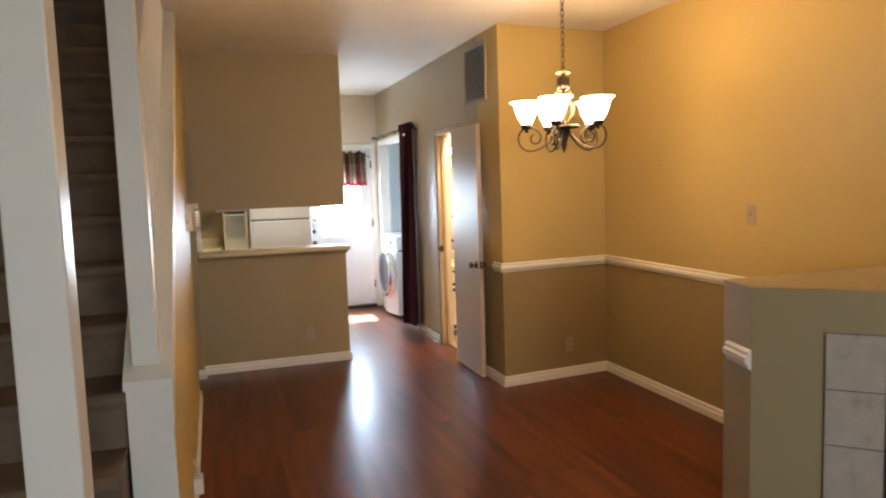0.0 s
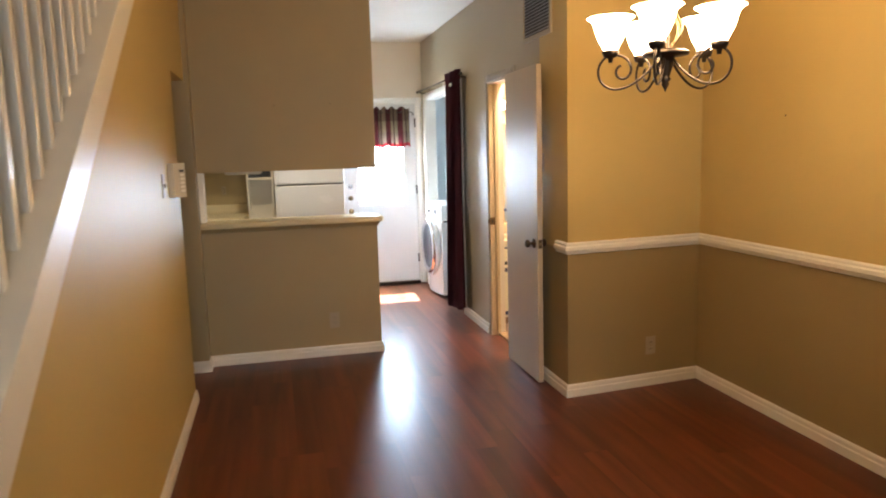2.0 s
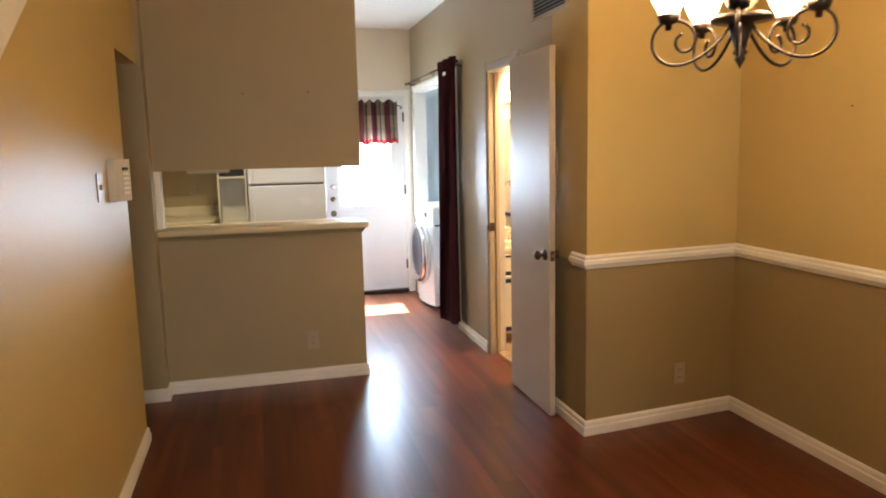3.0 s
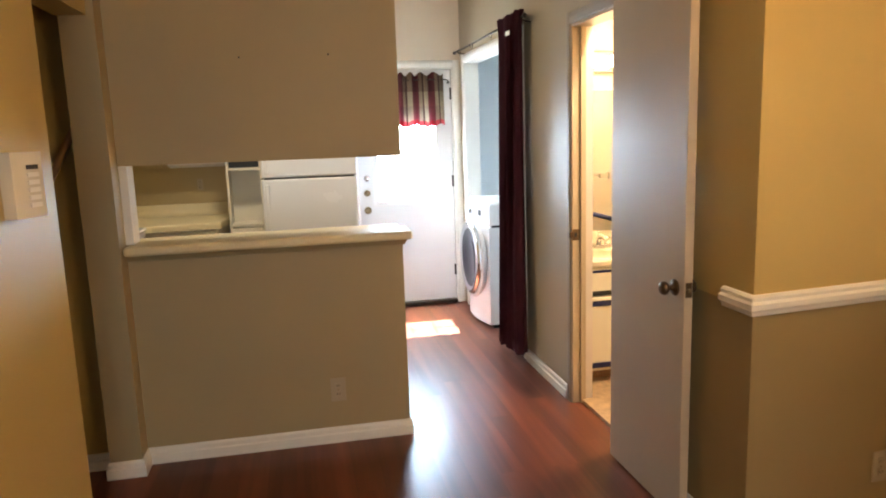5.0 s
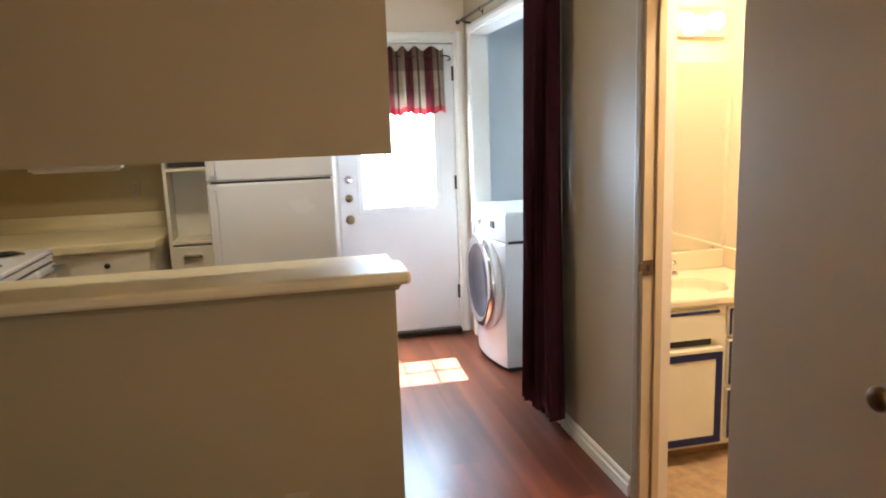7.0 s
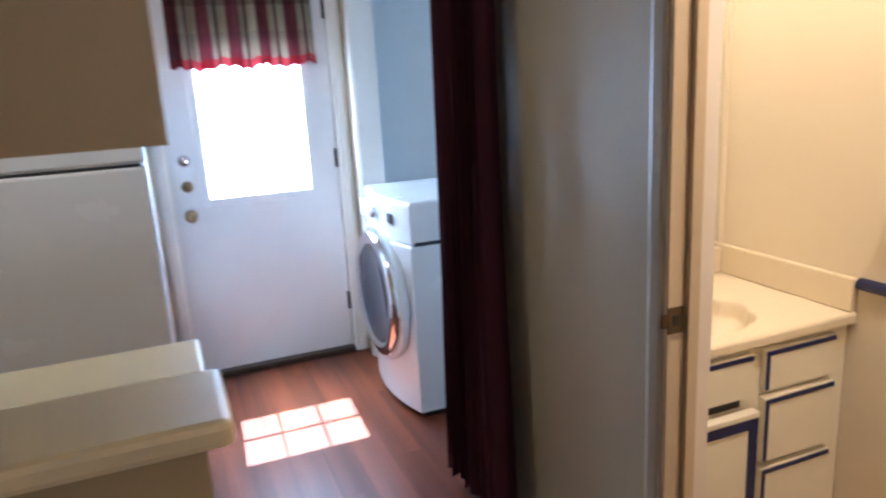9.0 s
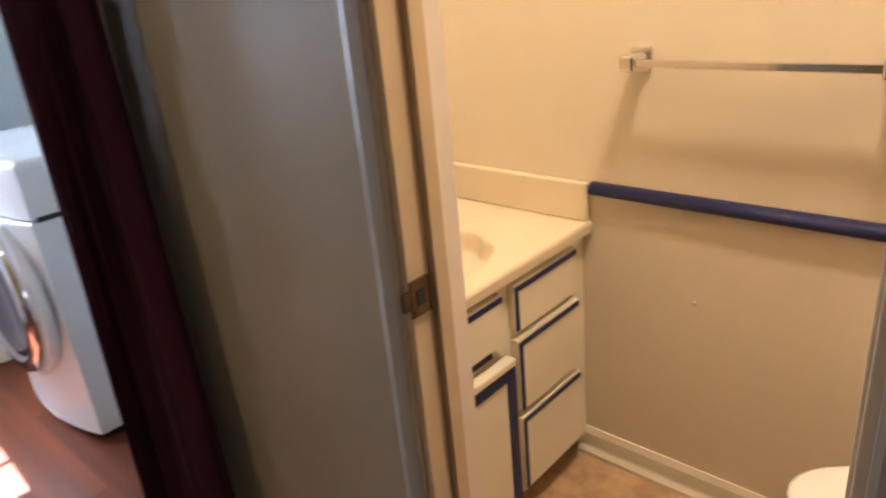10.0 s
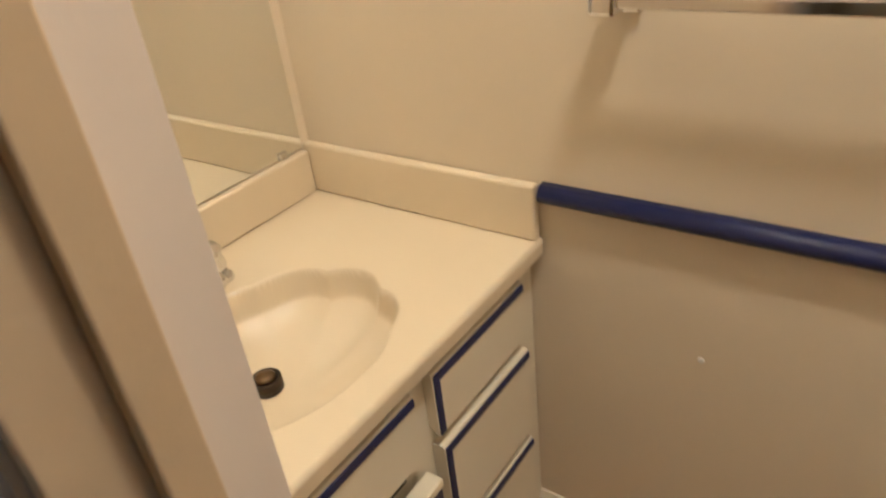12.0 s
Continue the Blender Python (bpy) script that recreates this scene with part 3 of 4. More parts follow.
# ---- wall plates ----
def plate_on(name, at, out, w, h, label, category, kind):
    """A cover plate; out is the wall's normal as (x, y)."""
    n = Vector((out[0], out[1], 0))
    side = Vector((-out[1], out[0], 0))
    ob = thing(name, at, label, category)
    c = Vector(at)

    def slab(a0, a1, z0, z1, d0, d1, bevel):
        bm = bmesh.new()
        box(bm, a0, d0, z0, a1, d1, z1, bevel=bevel)
        m = Matrix((side, n, (0, 0, 1))).transposed()
        for v in bm.verts:
            v.co = c + m @ v.co
        return bm
    part("cover", slab(-w / 2, w / 2, -h / 2, h / 2, 0.0005, 0.006, 0.002), PLATE, ob)
    if kind == "outlet":
        for z in (-0.021, 0.021):
            s = part("socket", slab(-0.014, 0.014, z - 0.014, z + 0.014, 0.006, 0.0085, 0.003), PLATE, ob)
            for a in (-0.006, 0.006):
                part("slot", slab(a - 0.0012, a + 0.0012, z - 0.005, z + 0.006, 0.0083, 0.0089, 0), BLACK, s)
    else:
        part("toggle", slab(-0.005, 0.005, -0.011, 0.012, 0.006, 0.017, 0.002), PLATE, ob)
    part("screw", slab(-0.003, 0.003, -0.003, 0.003, 0.006, 0.0074, 0.001) if kind == "outlet" else slab(-0.003, 0.003, 0.03, 0.036, 0.006, 0.0074, 0.001), BRASS, ob)
    return ob


plate_on("wall_outlet", (2.66, Y_DIN + 0.0559, 0.262), (0.0943, -0.9955), 0.072, 0.117, "ivory double outlet on the olive dining wall", "outlet", "outlet")
plate_on("wall_outlet", (0.765, Y_HALF, 0.275), (0, -1), 0.074, 0.12, "ivory double outlet on the half wall", "outlet", "outlet")
plate_on("light_switch", (X_RIGHT, 4.33, 1.34), (-1, 0), 0.074, 0.12, "ivory light switch on the tan dining wall", "switch", "switch")
plate_on("light_switch", (X_HALL, 6.26, 1.44), (-1, 0), 0.074, 0.12, "ivory light switch beside the bathroom door", "switch", "switch")
plate_on("light_switch", (X_STAIR, 5.86, 1.39), (1, 0), 0.074, 0.12, "ivory light switch on the stair wall", "switch", "switch")
plate_on("wall_outlet", (-0.16, Y_END, 1.168), (0, -1), 0.046, 0.095, "ivory outlet on the kitchen wall", "outlet", "outlet")
plug = thing("plug_in_device", (X_STAIR, 4.53, 0.16), "white plug-in device with a short cord by the baseboard", "plug")
part("body", boxes((X_STAIR + 0.001, 4.49, 0.105, X_STAIR + 0.05, 4.57, 0.19), bevel=0.008), PORCELAIN, plug)
part("cord", tube(bmesh.new(), [(X_STAIR + 0.03, 4.51, 0.188), (X_STAIR + 0.032, 4.48, 0.24), (X_STAIR + 0.014, 4.46, 0.285), (X_STAIR + 0.012, 4.47, 0.30)], 0.004, 6), PORCELAIN, plug)

keypad = thing("alarm_keypad", (X_STAIR, 6.30, 1.40), "ivory alarm keypad with an angled face on the stair wall", "keypad")
part("case", prism(bmesh.new(), [(X_STAIR + 0.001, 6.06), (X_STAIR + 0.034, 6.06), (X_STAIR + 0.078, 6.17), (X_STAIR + 0.001, 6.24)], "z", 1.315, 1.505), KEYFACE, keypad)
fa, fb = Vector((X_STAIR + 0.034, 6.06)), Vector((X_STAIR + 0.078, 6.17))
fu = (fb - fa).normalized()
fn = Vector((fu.y, -fu.x))
for i in range(6):
    z = 1.345 + i * 0.022
    o = [tuple(fa + fu * s + fn * d) for s, d in ((0.055, -0.001), (0.055, 0.004), (0.098, 0.004), (0.098, -0.001))]
    part("key", prism(bmesh.new(), o, "z", z, z + 0.013), WHITE if i < 5 else BLACK, keypad)

for at, out in (((0.41, Y_HALF, 1.887), (0, -1, 0)), ((0.81, Y_HALF, 1.897), (0, -1, 0)), ((X_RIGHT, 5.21, 1.666), (-1, 0, 0))):
    nail = thing("nail", at, "small dark nail stuck in the painted wall", "nail")
    part("head", lathe(bmesh.new(), [(0, 0), (0.003, 0.0), (0.0045, 0.004), (0.003, 0.006), (0, 0.0065)], at, out, 8), NAILBLACK, nail)

vent = thing("air_vent", (X_HALL, 6.38, 2.46), "dusty grey louvred return air grille high on the hall wall", "vent")
V0, V1, VZ0, VZ1 = 6.085, 6.58, 2.225, 2.69
part("backing", boxes((X_HALL - 0.003, V0 + 0.02, VZ0 + 0.02, X_HALL - 0.0005, V1 - 0.02, VZ1 - 0.02)), BLACK, vent)
bm = boxes((X_HALL - 0.014, V0, VZ0, X_HALL - 0.0005, V0 + 0.028, VZ1), (X_HALL - 0.014, V1 - 0.028, VZ0, X_HALL - 0.0005, V1, VZ1), (X_HALL - 0.0135, V0 + 0.028, VZ0, X_HALL - 0.0005, V1 - 0.028, VZ0 + 0.028), (X_HALL - 0.0135, V0 + 0.028, VZ1 - 0.028, X_HALL - 0.0005, V1 - 0.028, VZ1), bevel=0.002)
part("frame", bm, HALLPAINT, vent, "painted metal frame")
for i in range(20):
    z = VZ0 + 0.036 + i * 0.0203
    part("slat", prism(bmesh.new(), [(X_HALL - 0.012, z), (X_HALL - 0.004, z + 0.012), (X_HALL - 0.0032, z + 0.012), (X_HALL - 0.0112, z - 0.0005)], "y", V0 + 0.028, V1 - 0.028), VENTGREY, vent, "grey metal slat")

# ---- bathroom door, folded back against the hall wall ----
leaf = thing("bathroom_door", (2.0, DOOR_A - 0.042, 0), "flat white painted interior door, open against the hall wall", "door")
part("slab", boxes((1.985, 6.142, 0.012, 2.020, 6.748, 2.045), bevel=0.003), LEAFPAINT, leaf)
KZ, KY = 0.925, 6.205
ROSE = [(0, 0), (0.032, 0), (0.032, 0.004), (0.026, 0.009), (0.011, 0.011), (0.010, 0.026), (0.018, 0.031), (0.026, 0.040), (0.0265, 0.050), (0.020, 0.058), (0.010, 0.061), (0, 0.060)]
part("knob", lathe(bmesh.new(), ROSE, (1.985, KY, KZ), (-1, 0, 0)), STRIKE, leaf, "dark tarnished brass round knob")
part("knob", lathe(bmesh.new(), [(r, h * 0.72) for r, h in ROSE], (2.020, KY, KZ), (1, 0, 0)), STRIKE, leaf, "dark tarnished brass round knob")
part("latch_plate", boxes((1.990, 6.140, KZ - 0.028, 2.015, 6.1425, KZ + 0.028)), STRIKE, leaf, "tarnished brass latch plate")
part("latch", boxes((1.997, 6.131, KZ - 0.007, 2.009, 6.141, KZ + 0.007), bevel=0.002), BRASS, leaf)
for z in (0.25, 1.02, 1.80):
    part("hinge", lathe(bmesh.new(), [(0, z - 0.045), (0.006, z - 0.045), (0.006, z + 0.045), (0, z + 0.045)], (2.030, 6.757, 0), steps=10), BRASS, leaf)

# ---- laundry closet ----
rod = thing("curtain_rod", (2.0, 9.0, 2.19), "thin dark metal curtain rod over the closet opening", "curtain rod")
part("pole", tube(bmesh.new(), [(2.005, 7.98, 2.19), (2.005, 9.86, 2.19)], 0.008), IRON, rod)
for y in (7.98, 9.86):
    part("finial", lathe(bmesh.new(), [(0, -0.018), (0.011, -0.012), (0.015, 0), (0.011, 0.012), (0, 0.018)], (2.005, y, 2.19), (0, 1, 0), 12), IRON, rod)
for y in (8.06, 9.74):
    part("bracket", tube(bmesh.new(), [(X_HALL, y, 2.165), (2.03, y, 2.172), (2.005, y, 2.181)], 0.005, 6), IRON, rod)

curtain = thing("curtain", (2.0, 8.28, 0.03), "dark plum curtain drawn together beside the closet", "curtain")
bm = bmesh.new()
NU, NV = 90, 26
grid = []
for j in range(NV + 1):
    v = j / NV
    z = 0.045 + v * (2.235 - 0.045)
    row = []
    for i in range(NU + 1):
        s = i / NU
        spread = 0.50 * (1.0 - 0.20 * v) * (1 - 0.08 * math.sin(v * 3.1)) * (1 + 0.22 * max(0.0, v - 0.955) / 0.045)
        y = 8.26 - spread / 2 + spread * s + 0.03 * (1 - v) * math.sin(3 * s)
        ph = s * 2 * math.pi * 8.5
        amp = 0.030 * (1 - 0.35 * v) + 0.008 * math.sin(s * 17)
        x = 1.995 + amp * math.sin(ph + 0.5 * math.sin(v * 4 + s * 6)) - 0.012 * (1 - v)
        hem = 0.016 * math.sin(ph * 0.5 + 1) * (1 - v) ** 6 + 0.05 * (1 - s) * (1 - v) ** 3
        row.append(bm.verts.new((x, y + 0.006 * math.sin(2 * ph), z + hem)))
    grid.append(row)
for a, b in zip(grid, grid[1:]):
    for i in range(NU):
        bm.faces.new((a[i], a[i + 1], b[i + 1], b[i])).smooth = True
bmesh.ops.solidify(bm, geom=bm.faces[:], thickness=0.003)
part("cloth", bm, CURTAIN, curtain)
for y in (8.74, 9.28, 9.70):
    part("ring_clip", tube(bmesh.new(), [(2.005 + 0.012 * math.cos(a * math.pi / 5), y, 2.182 + 0.016 * math.sin(a * math.pi / 5)) for a in range(11)] + [(2.012, y, 2.150)], 0.0022, 5), IRON, rod)
part("tag", boxes((1.952, 8.12, 2.10, 1.956, 8.20, 2.125)), WHITE, curtain, "small white cloth tag")

WX, WY0, WY1 = 2.035, 8.985, 9.645
washer = thing("washing_machine", (2.35, 9.3, 0), "white front-loading washing machine with a round chrome-ringed door", "washing machine")


def bowed(z0, z1, x_back, bow, front=WX, bev=0.012):
    """A cabinet block whose front bows out between its sides."""
    out = [(x_back, WY0), (x_back, WY1)]
    steps = 14
    for i in range(steps + 1):
        s = i / steps
        e = 1 - (2 * s - 1) ** 2
        out.append((front - bow * e, WY1 - s * (WY1 - WY0)))
    bm = prism(bmesh.new(), out[::-1], "z", z0, z1)
    top = [e for e in bm.edges if abs(e.verts[0].co.z - e.verts[1].co.z) < 1e-6 and e.verts[0].co.z > z0 + 0.01]
    bmesh.ops.bevel(bm, geom=top, offset=bev, segments=3, affect="EDGES", profile=0.5)
    return bm


part("cabinet", bowed(0.03, 0.80, 2.74, 0.055), APPL, washer)
part("control_panel", bowed(0.806, 0.985, 2.74, 0.045, WX + 0.004, 0.022), APPL, washer)
part("base", boxes((WX + 0.03, WY0 + 0.02, 0.0, 2.72, WY1 - 0.02, 0.03)), BLACK, washer)
wc = (WX - 0.050, (WY0 + WY1) / 2, 0.52)
part("door_ring", lathe(bmesh.new(), [(0.222, 0.0), (0.294, 0.0), (0.303, 0.014), (0.292, 0.036), (0.268, 0.046), (0.242, 0.040), (0.223, 0.022)], wc, (-1, 0, 0), 48, True), CHROME, washer, "chrome door ring")
part("door_bezel", lathe(bmesh.new(), [(0.293, -0.03), (0.321, -0.03), (0.321, 0.002), (0.312, 0.010), (0.304, 0.004)], wc, (-1, 0, 0), 48), APPL, washer)
part("door_glass", lathe(bmesh.new(), [(0.242, 0.034), (0.217, 0.033), (0.171, 0.026), (0.137, 0.020), (0.068, 0.014), (0, 0.012)], wc, (-1, 0, 0), 40), material("dark_door_glass", (0.02, 0.025, 0.04), 0.09, vary=0.05, bump=0.0), washer, "dark domed door glass")
part("dial", lathe(bmesh.new(), [(0, 0.03), (0.026, 0.030), (0.030, 0.024), (0.032, 0), (0, 0)], (WX - 0.036, 9.34, 0.90), (-1, 0, 0), 24), CHROME, washer, "chrome dial")
part("display", boxes((WX - 0.034, 9.12, 0.875, WX - 0.026, 9.20, 0.92), bevel=0.003), BLACK, washer)
part("drawer", boxes((WX - 0.036, 9.42, 0.845, WX - 0.020, 9.60, 0.93), bevel=0.006), APPL, washer)
part("seam", boxes((WX + 0.02, WY0 - 0.001, 0.795, 2.70, WY0 + 0.005, 0.812)), BLACK, washer)

# ---- back door ----
bd = thing("back_door", (1.57, Y_END + 0.05, 0), "white half-glazed back door with brass hardware", "door")
WX0, WX1, WZ0, WZ1 = 1.305, 1.845, 0.940, 1.705
bm = boxes((EDX0, D0, 0.035, WX0, D1, EDH), (WX1, D0, 0.035, EDX1, D1, EDH), (WX0, D0, 0.035, WX1, D1, WZ0), (WX0, D0, WZ1, WX1, D1, EDH))
part("slab", bm, DOORWHITE, bd)
bm = boxes((WX0 - 0.03, D0 - 0.012, WZ0 - 0.03, WX0 + 0.012, D0, WZ1 + 0.03), (WX1 - 0.012, D0 - 0.012, WZ0 - 0.03, WX1 + 0.03, D0, WZ1 + 0.03), (WX0 + 0.012, D0 - 0.011, WZ0 - 0.03, WX1 - 0.012, D0, WZ0 + 0.012), (WX0 + 0.012, D0 - 0.011, WZ1 - 0.012, WX1 - 0.012, D0, WZ1 + 0.03), bevel=0.003)
wf = part("window_frame", bm, DOORWHITE, bd)
for i in (1, 2):
    x = WX0 + (WX1 - WX0) * i / 3
    part("muntin", boxes((x - 0.0045, D0 + 0.014, WZ0, x + 0.0045, D0 + 0.030, WZ1)), DOORWHITE, wf)
for i in (1,):
    z = WZ0 + (WZ1 - WZ0) / 2
    part("muntin", boxes((WX0, D0 + 0.015, z - 0.0045, WX1, D0 + 0.029, z + 0.0045)), DOORWHITE, wf)
pane = part("pane", boxes((WX0, D0 + 0.020, WZ0, WX1, D0 + 0.024, WZ1)), GLASS, bd, "clear window glass")
pane.visible_shadow = False
# the gap under the door: its shade is put into the threshold's dark colour
part("threshold", boxes((EDX0 - 0.003, Y_END - 0.03, 0.0, EDX1 + 0.003, D1 + 0.05, 0.032), bevel=0.006), IRON, bd, "threshold coloured dark for the gap under the door")
for z, r in ((1.155, 0.030), (1.025, 0.028)):
    part("deadbolt", lathe(bmesh.new(), [(0, 0), (r, 0), (r, 0.008), (r - 0.008, 0.018), (0.010, 0.02), (0.009, 0.034), (0, 0.035)], (1.215, D0, z), (0, -1, 0), 20), CHROME if z > 1.1 else BRASS, bd, "round deadbolt")
part("knob", lathe(bmesh.new(), ROSE, (1.215, D0, 0.875), (0, -1, 0)), BRASS, bd, "brass round knob")
for z in (0.30, 1.10, 1.86):
    part("hinge", boxes((EDX1 - 0.012, D0 - 0.010, z - 0.05, EDX1 + 0.010, D0 + 0.002, z + 0.05), bevel=0.004), IRON, bd)


def cloth_pattern():
    m = bpy.data.materials.new("striped_valance_cloth")
    m.use_nodes = True
    nn, l = m.node_tree.nodes, m.node_tree.links
    b = nn["Principled BSDF"]
    tc = nn.new("ShaderNodeUVMap")
    sep = nn.new("ShaderNodeSeparateXYZ")
    l.new(tc.outputs[0], sep.inputs[0])
    mul = nn.new("ShaderNodeMath")
    mul.operation, mul.inputs[1].default_value = "MULTIPLY", 5.0
    l.new(sep.outputs[0], mul.inputs[0])
    fr = nn.new("ShaderNodeMath")
    fr.operation = "FRACT"
    l.new(mul.outputs[0], fr.inputs[0])
    r1 = nn.new("ShaderNodeValToRGB")
    r1.color_ramp.interpolation = "CONSTANT"
    e = r1.color_ramp.elements
    e[0].position, e[0].color = 0.0, (0.105, 0.020, 0.026, 1)
    e[1].position, e[1].color = 0.42, (0.22, 0.18, 0.13, 1)
    e.new(0.60).color = (0.07, 0.035, 0.028, 1)
    e.new(0.70).color = (0.27, 0.22, 0.155, 1)
    l.new(fr.outputs[0], r1.inputs[0])
    r2 = nn.new("ShaderNodeValToRGB")
    r2.color_ramp.interpolation = "CONSTANT"
    e = r2.color_ramp.elements
    e[0].position, e[0].color = 0.0, (1.2, 0.12, 0.20, 1)
    e[1].position, e[1].color = 0.10, (0.80, 0.74, 0.72, 1)
    e.new(0.38).color = (1.0, 0.97, 0.85, 1)
    e.new(0.66).color = (0.62, 0.52, 0.46, 1)
    l.new(sep.outputs[1], r2.inputs[0])
    mx = nn.new("ShaderNodeMix")
    mx.data_type, mx.blend_type = "RGBA", "MULTIPLY"
    mx.inputs["Factor"].default_value = 1
    l.new(r1.outputs[0], mx.inputs["A"])
    l.new(r2.outputs[0], mx.inputs["B"])
    l.new(mx.outputs["Result"], b.inputs["Base Color"])
    b.inputs["Roughness"].default_value = 0.9
    b.inputs["Transmission Weight"].default_value = 0.0
    tr = nn.new("ShaderNodeBsdfTranslucent")
    l.new(mx.outputs["Result"], tr.inputs["Color"])
    mixs = nn.new("ShaderNodeMixShader")
    mixs.inputs[0].default_value = 0.22
    l.new(b.outputs[0], mixs.inputs[1])
    l.new(tr.outputs[0], mixs.inputs[2])
    l.new(mixs.outputs[0], nn["Material Output"].inputs["Surface"])
    return m


valance = thing("valance", (1.57, Y_END - 0.04, 1.62), "gathered red and cream checked valance over the door window", "valance")
bm = bmesh.new()
uv = bm.loops.layers.uv.new("UVMap")
NU, NV = 110, 12
grid = []
for j in range(NV + 1):
    v = j / NV
    row = []
    for i in range(NU + 1):
        s = i / NU
        ph = s * 2 * math.pi * 7 + 0.9 * math.sin(11 * s)
        x = 1.22 + 0.69 * s + 0.012 * (1 - v) * (s - 0.5)
        y = Y_END - 0.045 - (0.010 + 0.022 * abs(v - 0.88) ** 0.5) * math.sin(ph + 1.3 * math.sin(5 * s) + 0.5 * math.sin(3 * v)) - 0.008 * (1 - v)
        zz = 1.588 + v * 0.437 + (0.010 * math.sin(ph * 0.5) + 0.006 * math.sin(ph * 1.7 + 2)) * (1 - v) ** 3 + (0.016 * math.sin(ph * 1.0 + 1) * max(0, v - 0.85) / 0.15)
        row.append(bm.verts.new((x, y, zz)))
    grid.append(row)
for j in range(NV):
    for i in range(NU):
        f = bm.faces.new((grid[j][i], grid[j][i + 1], grid[j + 1][i + 1], grid[j + 1][i]))
        f.smooth = True
        for lp, (a, b) in zip(f.loops, ((i, j), (i + 1, j), (i + 1, j + 1), (i, j + 1))):
            lp[uv].uv = (a / NU, b / NV)
VALCLOTH = cloth_pattern()
part("cloth", bm, VALCLOTH, valance)
part("rod", tube(bmesh.new(), [(1.19, Y_END - 0.045, 1.975), (1.93, Y_END - 0.045, 1.975), (1.95, Y_END - 0.045, 1.965), (1.958, Y_END - 0.03, 1.95), (1.952, Y_END + 0.015, 1.95)], 0.005, 8), IRON, valance, "thin dark rod")

# ---- kitchen ----
bar = thing("bar_top", (0.5, 7.32, 1.02), "cream laminate breakfast bar top on the half wall", "countertop")
part("slab", boxes((-0.145, 7.165, 1.021, 1.158, 7.372, 1.062), bevel=0.012), LAMINATE, bar)
part("back_ledge", boxes((-0.145, 7.373, 1.021, 1.135, 7.54, 1.056), bevel=0.006), LAMINATE, bar, "narrower rear ledge of the bar")
bm = sweep(bmesh.new(), [(0, 0.985), (0.010, 0.988), (0.014, 1.0), (0.022, 1.012), (0.022, 1.0205), (0, 1.0205)], [(-0.149, Y_HALF), (1.12, Y_HALF), (1.12, Y_HALF + 0.13)])
part("apron_moulding", bm, TAUPE, bar)
structure("trim_pass_through", boxes((-0.1495, Y_HALF + 0.002, 1.063, -0.115, Y_HALF + 0.128, 1.419)), WHITE, "white painted side of the pass-through", "trim")

fridge = thing("refrigerator", (0.72, 9.4, 0), "white top-freezer refrigerator with textured doors", "refrigerator")
FX0, FX1, FY = 0.378, 1.062, 9.04
part("body", boxes((FX0 + 0.008, FY + 0.075, 0.03, FX1 - 0.008, 9.80, 1.66), bevel=0.008), APPL, fridge)
part("freezer_door", boxes((FX0, FY, 1.243, FX1, FY + 0.065, 1.668), bevel=0.012), APPL, fridge)
part("fridge_door", boxes((FX0, FY, 0.10, FX1, FY + 0.065, 1.231), bevel=0.012), APPL, fridge)
part("gasket", boxes((FX0 + 0.02, FY + 0.02, 1.222, FX1 - 0.02, FY + 0.074, 1.252)), BLACK, fridge)
part("kick_plate", boxes((FX0 + 0.02, FY + 0.06, 0.0, FX1 - 0.02, FY + 0.09, 0.095)), BLACK, fridge)
for z0, z1 in ((1.275, 1.50), (0.80, 1.195)):
    part("handle", boxes((FX0 + 0.025, FY - 0.035, z0, FX0 + 0.050, FY - 0.015, z1), (FX0 + 0.025, FY - 0.02, z0, FX0 + 0.050, FY + 0.005, z0 + 0.03), (FX0 + 0.025, FY - 0.02, z1 - 0.03, FX0 + 0.050, FY + 0.005, z1), bevel=0.004), APPL, fridge)

tall = thing("shelf_cabinet", (0.24, 9.6, 0), "narrow white open-shelf cabinet beside the refrigerator", "cabinet")
TX0, TX1, TY = 0.105, 0.365, 9.38
bm = boxes((TX0, TY, 0, TX0 + 0.018, Y_END - 0.001, 2.1), (TX1 - 0.018, TY, 0, TX1, Y_END - 0.001, 2.1), (TX0 + 0.018, Y_END - 0.02, 0, TX1 - 0.018, Y_END - 0.001, 2.1), (TX0 + 0.018, TY + 0.01, 2.08, TX1 - 0.018, Y_END - 0.02, 2.1))
part("carcass", bm, CABW, tall)
for z in (0.865, 1.293, 1.70):
    part("shelf", boxes((TX0 + 0.018, TY + 0.004, z, TX1 - 0.018, Y_END - 0.021, z + 0.018)), CABW, tall)
part("niche_back", boxes((TX0 + 0.019, TY + 0.06, 1.313, TX1 - 0.019, TY + 0.07, 1.695)), BLACK, tall, "black panel across the niche")
# extra back added well forward, so the open niche comes out lighter
part("panel", boxes((TX0 + 0.0185, TY + 0.22, 0.884, TX1 - 0.0185, TY + 0.23, 1.292)), CABW, tall)
d = part("drawer", boxes((TX0 + 0.012, TY - 0.018, 0.67, TX1 - 0.012, TY - 0.001, 0.855), bevel=0.004), CABW, tall)
part("handle", boxes((TX0 + 0.075, TY - 0.036, 0.785, TX1 - 0.075, TY - 0.018, 0.81), bevel=0.005), CHROME, d, "metal pull")
part("door", boxes((TX0 + 0.012, TY - 0.018, 0.10, TX1 - 0.012, TY - 0.001, 0.66), bevel=0.004), CABW, tall)

